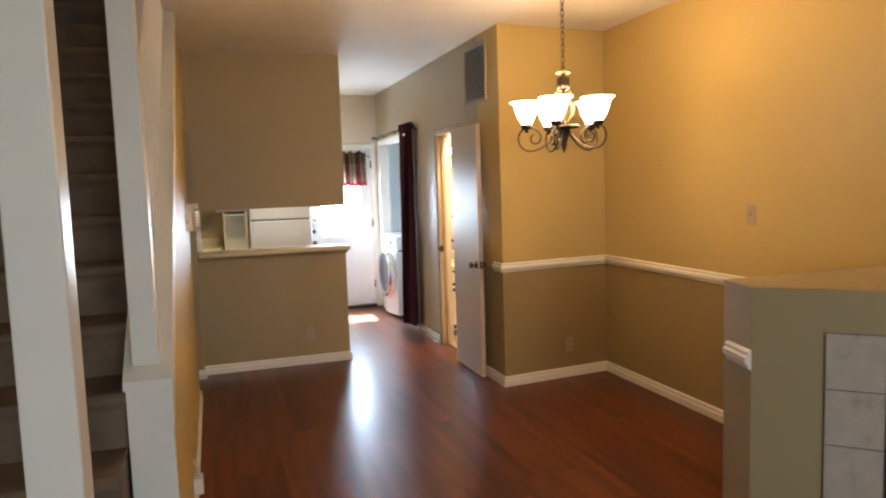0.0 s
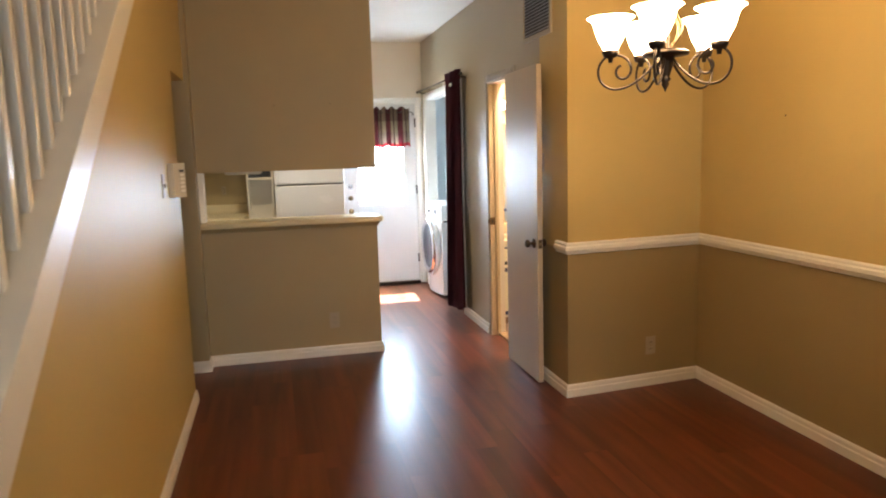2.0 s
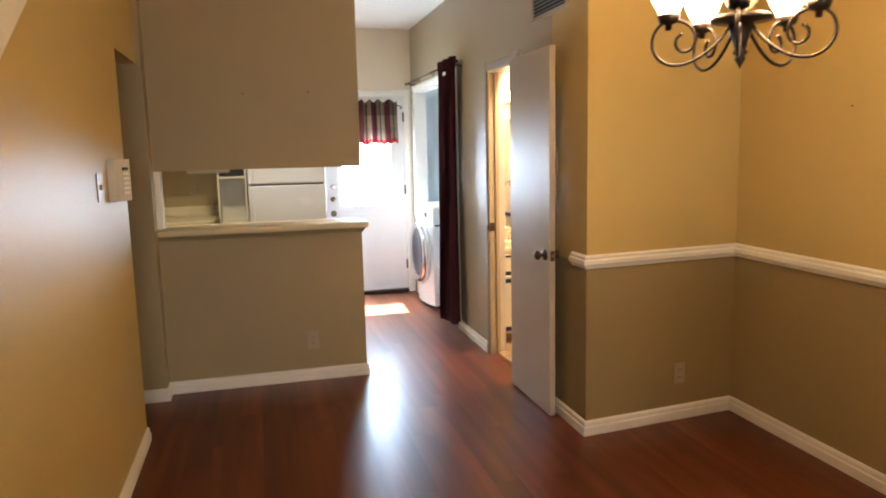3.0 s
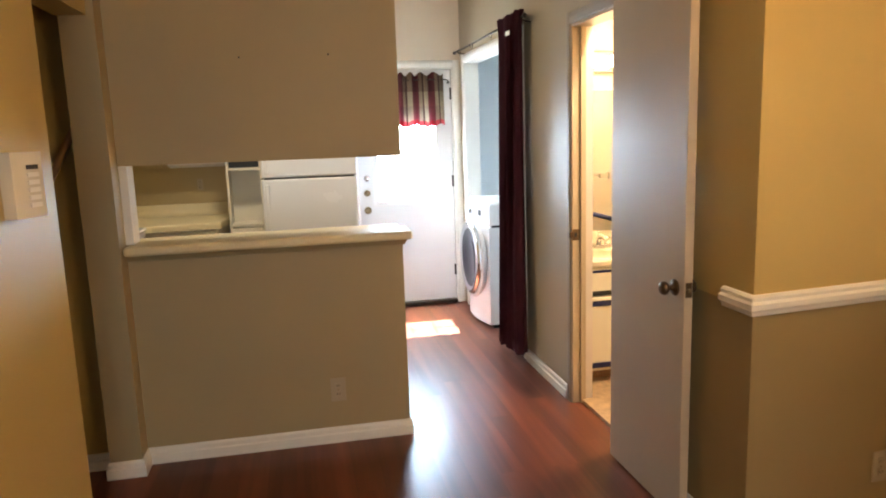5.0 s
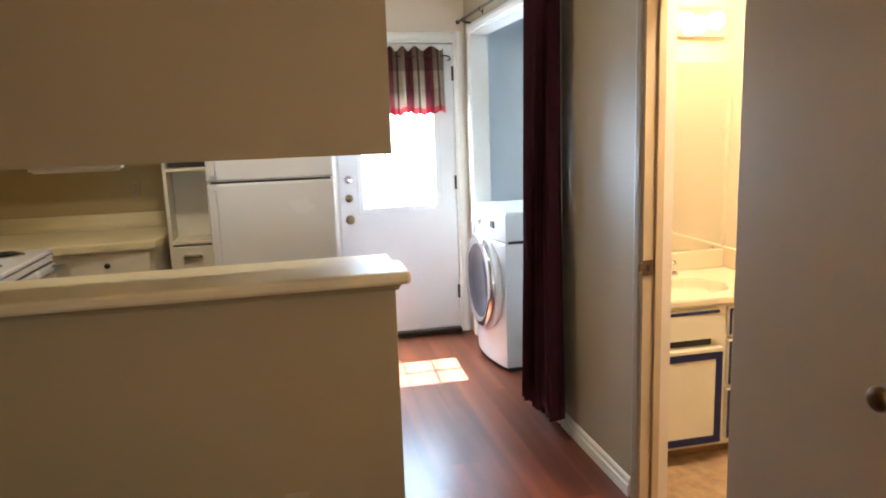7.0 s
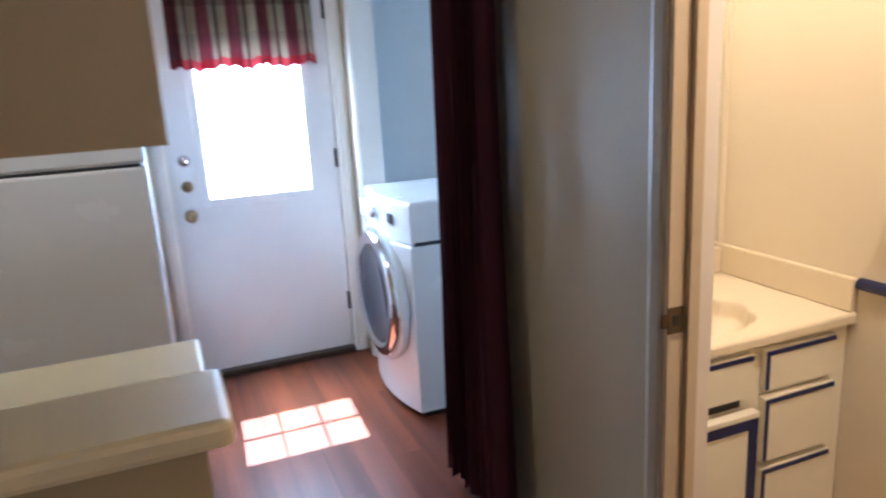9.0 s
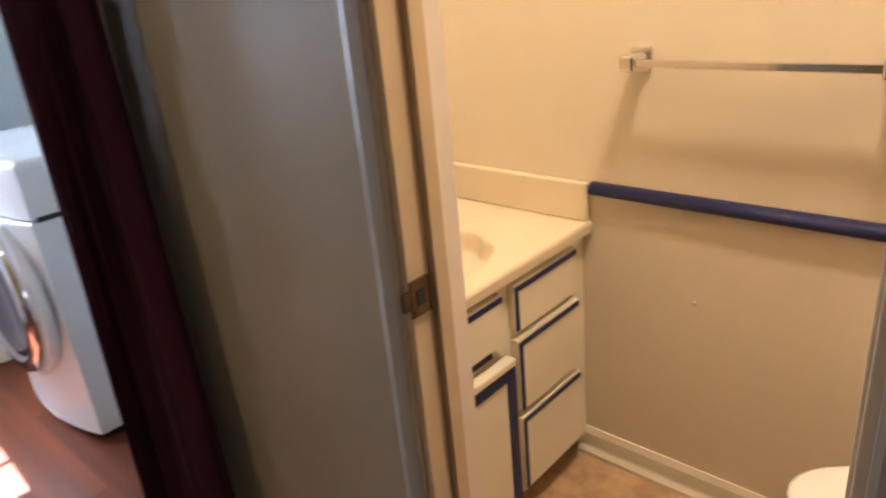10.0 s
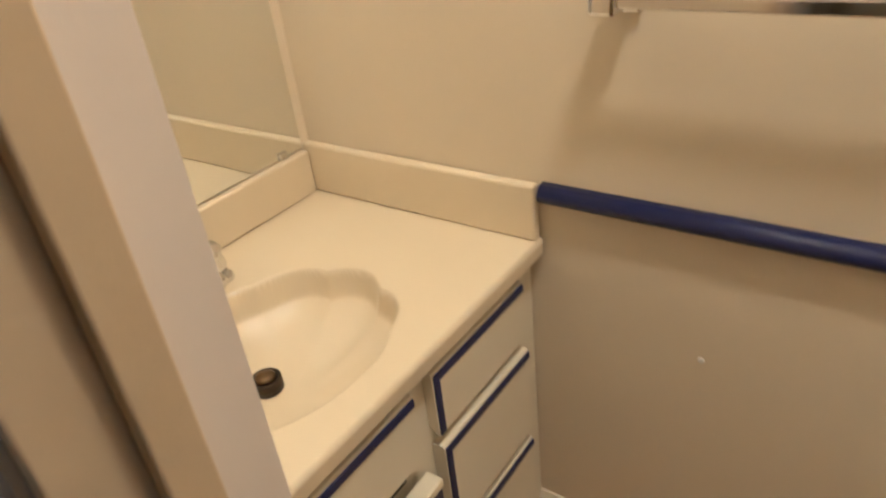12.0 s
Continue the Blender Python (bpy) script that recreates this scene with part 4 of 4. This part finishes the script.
KX = -1.149
top = thing("kitchen_counter", (-0.5, 9.6, 0.88), "cream laminate L-shaped kitchen counter with a low backsplash", "countertop")
bm = prism(bmesh.new(), [(KX, 9.175), (-0.46, 9.175), (-0.42, 9.195), (0.055, 9.225), (0.10, 9.56), (0.10, Y_END - 0.002), (KX, Y_END - 0.002)], "z", 0.8795, 0.925)
bmesh.ops.bevel(bm, geom=[e for e in bm.edges if e.verts[0].co.z > 0.91 and e.verts[1].co.z > 0.91], offset=0.012, segments=3, affect="EDGES", profile=0.5)
part("slab", bm, LAMINATE, top)
COVE = [(0.002, 0.9255), (0.10, 0.9255), (0.07, 0.929), (0.046, 0.938), (0.031, 0.955), (0.025, 0.975), (0.022, 1.006), (0.016, 1.015), (0.002, 1.015)]
bm = prism(bmesh.new(), [(Y_END - o, z) for o, z in COVE], "x", KX + 0.03, 0.10)
for f in bm.faces:
    f.smooth = len(f.verts) == 4
part("backsplash", bm, LAMINATE, top, "coved laminate backsplash")
part("backsplash", boxes((KX, 9.176, 0.9255, KX + 0.02, Y_END - 0.023, 1.015), bevel=0.004), LAMINATE, top)
base = thing("base_cabinet", (-0.2, 9.6, 0), "off-white base cabinet under the kitchen counter", "cabinet")
part("carcass", prism(bmesh.new(), [(-0.50, 9.255), (0.035, 9.275), (0.085, 9.58), (0.085, Y_END - 0.03), (-0.50, Y_END - 0.03)], "z", 0.0, 0.879), CABW, base)
dr_ = part("drawer", boxes((-0.405, 9.236, 0.735, 0.015, 9.254, 0.858), bevel=0.004), CABW, base)
part("knob", lathe(bmesh.new(), [(0, 0), (0.006, 0), (0.006, 0.012), (0.016, 0.018), (0.016, 0.026), (0, 0.030)], (-0.205, 9.236, 0.797), (0, -1, 0), 16), BLACK, dr_, "black round knob")
part("door", boxes((-0.405, 9.236, 0.10, 0.015, 9.254, 0.715), bevel=0.004), CABW, base)
base2 = thing("base_cabinet", (-0.8, 8.0, 0), "off-white base cabinet beside the stove", "cabinet")
part("carcass", boxes((KX, 7.74, 0.0, -0.53, 8.41, 0.879)), CABW, base2)
part("door", boxes((-0.529, 7.78, 0.10, -0.509, 8.37, 0.68), bevel=0.004), CABW, base2)
part("drawer", boxes((-0.529, 7.78, 0.70, -0.509, 8.37, 0.85), bevel=0.004), CABW, base2)

top2 = thing("kitchen_counter", (-0.8, 8.0, 0.88), "cream laminate kitchen counter beside the stove", "countertop")
part("slab", boxes((KX, 7.73, 0.8795, -0.50, 8.415, 0.925), bevel=0.008), LAMINATE, top2)
stove = thing("stove", (-0.8, 8.805, 0), "white electric stove with coil burners", "stove")
part("body", boxes((KX + 0.005, 8.425, 0.02, -0.52, 9.170, 0.90), bevel=0.006), APPL, stove)
part("cooktop", boxes((KX + 0.005, 8.420, 0.901, -0.49, 9.173, 0.925), bevel=0.008), APPL, stove)
part("oven_door", boxes((-0.519, 8.445, 0.20, -0.485, 9.155, 0.85), bevel=0.008), APPL, stove)
part("handle", tube(bmesh.new(), [(-0.484, 8.505, 0.835), (-0.425, 8.505, 0.835), (-0.425, 9.095, 0.835), (-0.484, 9.095, 0.835)], 0.011, 10), CHROME, stove, "chrome oven handle")
part("control_strip", boxes((-0.519, 8.435, 0.860, -0.497, 9.160, 0.895), bevel=0.006), APPL, stove)
part("door_gap", boxes((-0.518, 8.440, 0.851, -0.500, 9.158, 0.859)), BLACK, stove)
part("backguard", boxes((KX + 0.005, 8.425, 0.926, KX + 0.07, 9.170, 1.10), bevel=0.01), APPL, stove)
for x, y, r in ((-0.66, 8.625, 0.09), (-0.66, 8.975, 0.075), (-0.93, 8.625, 0.075), (-0.93, 8.975, 0.09)):
    b = part("burner_pan", lathe(bmesh.new(), [(0, 0.927), (r, 0.927), (r + 0.014, 0.931), (r + 0.018, 0.927), (r + 0.018, 0.925), (0, 0.925)], (x, y, 0), steps=28), CHROME, stove, "chrome drip pan")
    pts = [(x + (0.015 + (r - 0.02) * i / 60) * math.cos(i * 2 * math.pi / 20), y + (0.015 + (r - 0.02) * i / 60) * math.sin(i * 2 * math.pi / 20), 0.937) for i in range(61)]
    part("coil", tube(bmesh.new(), pts, 0.0055, 6), BLACK, b, "black spiral coil")

stove.location.x += 0.04              # the front stands a little proud of the counter

upper = thing("upper_cabinet", (-0.4, 9.7, 1.42), "off-white wall cabinet over the kitchen counter", "cabinet")
part("carcass", boxes((KX, 9.62, 1.43, 0.10, Y_END - 0.002, 2.15)), CABW, upper)
for x0, x1 in ((-1.13, -0.74), (-0.73, -0.34), (-0.33, 0.09)):
    part("door", boxes((x0, 9.60, 1.44, x1, 9.619, 2.14), bevel=0.004), CABW, upper)
ucl = thing("under_cabinet_light", (0.1, 7.50, 1.41), "slim white light strip under the hanging wall", "light fixture")
part("housing", boxes((0.02, 7.50, 1.400, 0.29, 7.56, 1.419), bevel=0.004), PLASTIC, ucl)
part("diffuser", boxes((0.03, 7.51, 1.394, 0.28, 7.55, 1.3995), bevel=0.002), PLASTIC, ucl)

# ---- bathroom ----
VX0, VX1, VF = 2.180, 2.918, 7.635
vanity = thing("vanity_cabinet", (2.55, 7.85, 0), "off-white bathroom vanity with navy blue edged drawers", "vanity")
part("carcass", boxes((VX0, VF, 0.085, VX1, 8.138, 0.600), (VX0, VF, 0.600, VX1, VF + 0.02, 0.690)), CABW, vanity)
part("toe_kick", boxes((VX0, VF + 0.06, 0.0, VX1, 8.138, 0.084)), WOOD, vanity)
part("top_rail", boxes((VX0, VF, 0.6905, VX1, 7.665, 0.725)), CABW, vanity)


def front(name, x0, x1, z0, z1, left, proud=0.019):
    """A drawer front: panel undercut along its foot, pale rounded top edge, navy bands along top and side."""
    yf = VF - proud
    bm = prism(bmesh.new(), [(VF - 0.001, z0 + 0.016), (yf, z0), (yf, z1 - 0.003), (yf + 0.003, z1), (VF - 0.001, z1)], "x", x0, x1)
    f = part(name, bm, CABW, vanity)
    part("blue_edge", boxes((x0 + 0.003, yf - 0.0032, z1 - 0.019, x1 - 0.001, yf + 0.001, z1 - 0.005), bevel=0.001), BLUE, f, "navy blue painted edge")
    if left:
        part("blue_edge", boxes((x0 + 0.003, yf - 0.0032, z0 + 0.003, x0 + 0.016, yf + 0.001, z1 - 0.0195), bevel=0.001), BLUE, f, "navy blue painted edge")
    return f


front("false_front", VX0 + 0.02, 2.540, 0.578, 0.706, False)
front("drawer", 2.585, 2.852, 0.582, 0.706, True)
front("drawer", 2.585, 2.852, 0.362, 0.562, True, 0.024)
front("drawer", 2.585, 2.852, 0.118, 0.342, True, 0.024)
# the finger reveal's shade, laid on as a flat black strip
part("finger_gap_shade", boxes((VX0 + 0.03, VF - 0.0015, 0.545, 2.515, VF - 0.0004, 0.582)), BLACK, vanity, "black strip painted for the shade over the door")
vd = part("door", boxes((VX0 + 0.02, VF - 0.036, 0.112, 2.550, VF - 0.016, 0.530), bevel=0.003), CABW, vanity)
DX0, DX1 = VX0 + 0.022, 2.548
for r in ((DX0, VF - 0.0405, 0.492, DX1, VF - 0.0355, 0.524), (DX0, VF - 0.0405, 0.116, DX1, VF - 0.0355, 0.148), (DX1 - 0.030, VF - 0.0405, 0.148, DX1, VF - 0.0355, 0.492), (DX0, VF - 0.0405, 0.148, DX0 + 0.028, VF - 0.0355, 0.492)):
    part("blue_border", boxes(r), BLUE, vd, "navy blue painted border")
part("lip", boxes((VX0 + 0.02, VF - 0.044, 0.5245, 2.550, VF - 0.014, 0.542), bevel=0.003), CABW, vd)

vtop = thing("bathroom_sink", (2.55, 7.8, 0.740), "cream cultured marble vanity top with a shell-shaped basin", "sink")
SX, SY = 2.487, 7.828
bm = bmesh.new()
nx, ny = 210, 154
tx0, tx1, ty0, ty1 = VX0 - 0.001, VX1 + 0.0005, 7.608, 8.1385
grid = []
for j in range(ny + 1):
    row = []
    for i in range(nx + 1):
        x, y = tx0 + (tx1 - tx0) * i / nx, ty0 + (ty1 - ty0) * j / ny
        dx, dy = (x - SX) / 0.202, (y - SY) / 0.168
        ang = math.atan2(dy, dx)
        r = math.hypot(dx, dy) / (0.975 + 0.085 * max(0.0, math.cos(ang)) * abs(math.cos(4.5 * ang)))
        z = 0.758
        if r < 1:
            w = 1 - r * r
            flute = 0.002 * math.cos(9 * ang) * max(0, r - 0.35)
            z -= 0.034 * min(1, (1 - r) * 18) + 0.080 * w ** 0.8 - flute * w
        if j == 0:
            z -= 0.006
        row.append(bm.verts.new((x, y, z)))
    grid.append(row)
for a, b in zip(grid, grid[1:]):
    for i in range(nx):
        bm.faces.new((a[i], a[i + 1], b[i + 1], b[i])).smooth = True
part("basin_top", bm, VANTOP, vtop)
part("front_edge", boxes((tx0, ty0 - 0.001, 0.725, tx1, ty0 + 0.03, 0.7535), bevel=0.004), VANTOP, vtop)
part("backsplash", boxes((VX0, 8.118, 0.7585, VX1 - 0.022, 8.1385, 0.850), bevel=0.005), VANTOP, vtop)
part("sidesplash", boxes((VX1 - 0.021, 7.612, 0.7585, VX1 + 0.0005, 8.1385, 0.862), bevel=0.005), VANTOP, vtop)
part("drain_stopper", lathe(bmesh.new(), [(0, 0.676), (0.012, 0.675), (0.017, 0.671), (0.017, 0.667), (0, 0.667)], (2.492, 7.875, 0), steps=24), STRIKE, vtop, "tarnished stopper")
part("drain", lathe(bmesh.new(), [(0, 0.665), (0.018, 0.665), (0.021, 0.670), (0.025, 0.668), (0.025, 0.647), (0, 0.647)], (2.492, 7.875, 0), steps=24), IRON, vtop, "dark pop-up drain")

faucet = thing("faucet", (2.445, 7.99, 0.773), "chrome two-handle bathroom faucet", "faucet")
part("base", boxes((2.425, 8.01, 0.7585, 2.585, 8.065, 0.780), bevel=0.009), CHROME, faucet)
part("spout", tube(bmesh.new(), [(2.505, 8.04, 0.778), (2.505, 8.035, 0.818), (2.505, 8.01, 0.840), (2.505, 7.965, 0.840), (2.505, 7.93, 0.820)], [0.018, 0.017, 0.015, 0.013, 0.012], 12), CHROME, faucet)
for x in (2.445, 2.565):
    part("handle", lathe(bmesh.new(), [(0, 0.0), (0.020, 0.0), (0.022, 0.012), (0.017, 0.03), (0.021, 0.042), (0.014, 0.052), (0, 0.054)], (x, 8.037, 0.779), steps=14), CHROME, faucet)
part("lift_rod", tube(bmesh.new(), [(2.505, 8.057, 0.778), (2.505, 8.057, 0.863)], 0.003, 6), CHROME, faucet)

mirror = thing("wall_mirror", (2.53, 8.09, 0.88), "large frameless mirror over the vanity", "mirror")
part("glass", boxes((VX0 + 0.002, 8.1335, 0.8535, 2.893, 8.1385, 1.755)), MIRROR, mirror)
for x in (2.30, 2.84):
    part("clip", boxes((x - 0.010, 8.128, 0.8505, x + 0.010, 8.138, 0.866), bevel=0.002), CHROME, mirror)

bar_light = thing("vanity_light", (2.53, 8.06, 1.93), "chrome vanity light bar with lit globe bulbs", "light fixture")
part("back_plate", boxes((2.245, 8.110, 1.865, 2.865, 8.1385, 1.995), bevel=0.006), CHROME, bar_light)
for x in (2.31, 2.46, 2.61, 2.76):
    sck = part("socket", lathe(bmesh.new(), [(0, 0), (0.022, 0), (0.022, 0.022), (0, 0.022)], (x, 8.110, 1.93), (0, -1, 0), 16), CHROME, bar_light)
    part("bulb", lathe(bmesh.new(), [(0.014, 0.022), (0.018, 0.028), (0.034, 0.045), (0.040, 0.064), (0.034, 0.086), (0.018, 0.1), (0, 0.104)], (x, 8.110, 1.93), (0, -1, 0), 18), BULB, bar_light, "lit globe bulb")
    bulb_lamp("vanity_bulb", (x, 7.975, 1.93), VANITY, BATHWARM, 0.04)

tb = thing("towel_bar", (2.85, 7.18, 1.2), "square chrome towel bar on the bathroom wall", "towel bar")
for y in (7.475, 6.975):
    part("post", boxes((2.842, y - 0.018, 1.149, 2.9195, y + 0.018, 1.185), bevel=0.006), CHROME, tb)
    part("flange", boxes((2.910, y - 0.026, 1.139, 2.9195, y + 0.026, 1.195), bevel=0.004), CHROME, tb)
part("bar", boxes((2.850, 6.98, 1.159, 2.866, 7.47, 1.175), bevel=0.002), CHROME, tb)

anchor = thing("wall_anchor", (2.92, 7.329, 0.594), "small white plastic anchor stuck in the bathroom wall", "wall anchor")
part("collar", lathe(bmesh.new(), [(0, 0.0005), (0.0055, 0.0005), (0.005, 0.003), (0.002, 0.0035), (0, 0.002)], (2.92, 7.329, 0.594), (-1, 0, 0), 10), PORCELAIN, anchor)

toilet = thing("toilet", (2.60, 6.6, 0), "white porcelain toilet with closed lid", "toilet")


def oval(z, cx, cy, rx, ry, front=1.15, steps=36):
    pts = []
    for i in range(steps):
        a = 2 * math.pi * i / steps
        yy = math.sin(a)
        pts.append((cx + rx * math.cos(a) * (1 - 0.12 * max(0, yy)), cy + ry * yy * (front if yy > 0 else 0.95), z))
    return pts


def stacked(rows):
    bm = bmesh.new()
    rings = [[bm.verts.new(p) for p in r] for r in rows]
    faces = [bm.faces.new(rings[0][::-1]), bm.faces.new(rings[-1])]
    for a, b in zip(rings, rings[1:]):
        for i in range(len(a)):
            j = (i + 1) % len(a)
            f = bm.faces.new((a[i], a[j], b[j], b[i]))
            f.smooth = True
            faces.append(f)
    bmesh.ops.recalc_face_normals(bm, faces=faces)
    return bm


tx, ty = 2.632, 6.715
part("bowl", stacked([oval(0.004, tx, ty - 0.06, 0.105, 0.20), oval(0.05, tx, ty - 0.06, 0.10, 0.19), oval(0.18, tx, ty - 0.04, 0.10, 0.18), oval(0.28, tx, ty, 0.14, 0.22), oval(0.36, tx, ty, 0.175, 0.245), oval(0.385, tx, ty, 0.178, 0.248)]), PORCELAIN, toilet)
part("seat", stacked([oval(0.386, tx, ty, 0.182, 0.252), oval(0.398, tx, ty, 0.184, 0.254), oval(0.404, tx, ty, 0.180, 0.250)]), PORCELAIN, toilet)
part("lid", stacked([oval(0.405, tx, ty, 0.184, 0.254), oval(0.418, tx, ty, 0.184, 0.254), oval(0.424, tx, ty, 0.176, 0.246), oval(0.427, tx, ty, 0.15, 0.21)]), PORCELAIN, toilet)
part("tank", boxes((tx - 0.21, 6.085, 0.385, tx + 0.21, 6.27, 0.72), bevel=0.02), PORCELAIN, toilet)
part("tank_lid", boxes((tx - 0.22, 6.078, 0.721, tx + 0.22, 6.28, 0.755), bevel=0.01), PORCELAIN, toilet)
part("flush_lever", boxes((tx - 0.19, 6.27, 0.66, tx - 0.12, 6.285, 0.675), bevel=0.004), CHROME, toilet)



def dome_light(at, radius, watts, color, glow, label):
    ob = thing("ceiling_light", at, label, "ceiling light")
    x, y, z = at
    part("pan", lathe(bmesh.new(), [(0, z - 0.002), (radius, z - 0.002), (radius, z - 0.022), (radius - 0.01, z - 0.028), (0, z - 0.028)], (x, y, 0), steps=32), WHITE, ob)
    part("glass_dome", lathe(bmesh.new(), [(radius - 0.012, z - 0.029), (radius - 0.02, z - 0.055), (radius * 0.7, z - 0.085), (radius * 0.35, z - 0.100), (0, z - 0.104)], (x, y, 0), steps=32), glow, ob, "lit frosted glass dome")
    area = area_lamp("ceiling_light_glow", (x, y, z - 0.112), (x, y + 0.0001, 0), radius * 1.2, radius * 1.2, watts, color)
    area.data.shape = "DISK"
    return ob


dome_light((2.42, 6.98, H), 0.13, 1.82, (1.0, 0.79, 0.53), BULB, "round frosted glass ceiling light in the bathroom")
# unseen kitchen fixture, added to brighten the counter and refrigerator
dome_light((0.35, 8.35, H), 0.17, 0.52, (1.0, 0.92, 0.80), BULB, "unseen frosted glass ceiling light added to brighten the kitchen")

# ---- living room window behind ----
window = structure("window_1", boxes((-0.3, Y_REAR - 0.10, 0.72, 2.1, Y_REAR + 0.03, 0.75)), WHITE, "white sill of the living room window", "window")
bm = boxes((-0.3, Y_REAR - 0.08, 0.751, -0.25, Y_REAR - 0.03, 2.349), (2.05, Y_REAR - 0.08, 0.751, 2.1, Y_REAR - 0.03, 2.349), (-0.25, Y_REAR - 0.08, 0.751, 2.05, Y_REAR - 0.03, 0.80), (-0.25, Y_REAR - 0.08, 2.30, 2.05, Y_REAR - 0.03, 2.349), (0.88, Y_REAR - 0.08, 0.80, 0.92, Y_REAR - 0.03, 2.30))
part("window_frame", bm, WHITE, window)
for x0, x1 in ((-0.25, 0.88), (0.92, 2.05)):
    p = part("pane", boxes((x0, Y_REAR - 0.058, 0.80, x1, Y_REAR - 0.054, 2.30)), GLASS, window)
    p.visible_shadow = False

# ---- floor planks, laid along the hall ----
floor = bpy.data.objects["floor"]
PW, PL = 0.127, 1.215
plank_meshes = {}


def plank_mesh(length):
    key = round(length, 3)
    if key not in plank_meshes:
        w, h = PW / 2, key / 2
        v = [(sx * w, sy * h, z) for z in (-0.0115, 0) for sx, sy in ((-1, -1), (1, -1), (1, 1), (-1, 1))]
        f = [(4, 5, 6, 7), (3, 2, 1, 0)] + [(i, (i + 1) % 4, 4 + (i + 1) % 4, 4 + i) for i in range(4)]
        me = bpy.data.meshes.new("plank")
        me.from_pydata(v, [], f)
        me.materials.append(FLOORWOOD)
        plank_meshes[key] = me
    return plank_meshes[key]


rng = random.Random(7)
rest = []
for c in range(35):
    x = -1.36 + PW * (c + 0.5)
    shift = rng.choice((0.0, 0.405, 0.81, 0.2, 0.6, 1.0))
    y = Y_REAR - shift
    while y < Y_END + 0.02:
        a, b = max(y, Y_REAR), min(y + PL, Y_END + 0.01)
        y += PL
        under_stairs = x < -0.36 and a > 2.40 and b < 6.2
        in_bath = x > 2.26 and a > 6.05 and b < 8.2
        if b - a < 0.05 or under_stairs or in_bath or (x > 2.26 and a > 6.05 and b > 8.2 and a > 9.0 and x > 2.9):
            continue
        if b < 1.2:
            rest.append((x, (a + b) / 2, b - a))
            continue
        ob = new("plank", plank_mesh(b - a))
        ob.location = (x, (a + b) / 2, 0)
        ob.parent = floor
bm = bmesh.new()
for x, yc, ln in rest:
    box(bm, x - PW / 2 + 0.0005, yc - ln / 2 + 0.0005, -0.0115, x + PW / 2 - 0.0005, yc + ln / 2 - 0.0005, 0)
tagged(part("plank_field", bm, FLOORWOOD, floor), kind="stuff")
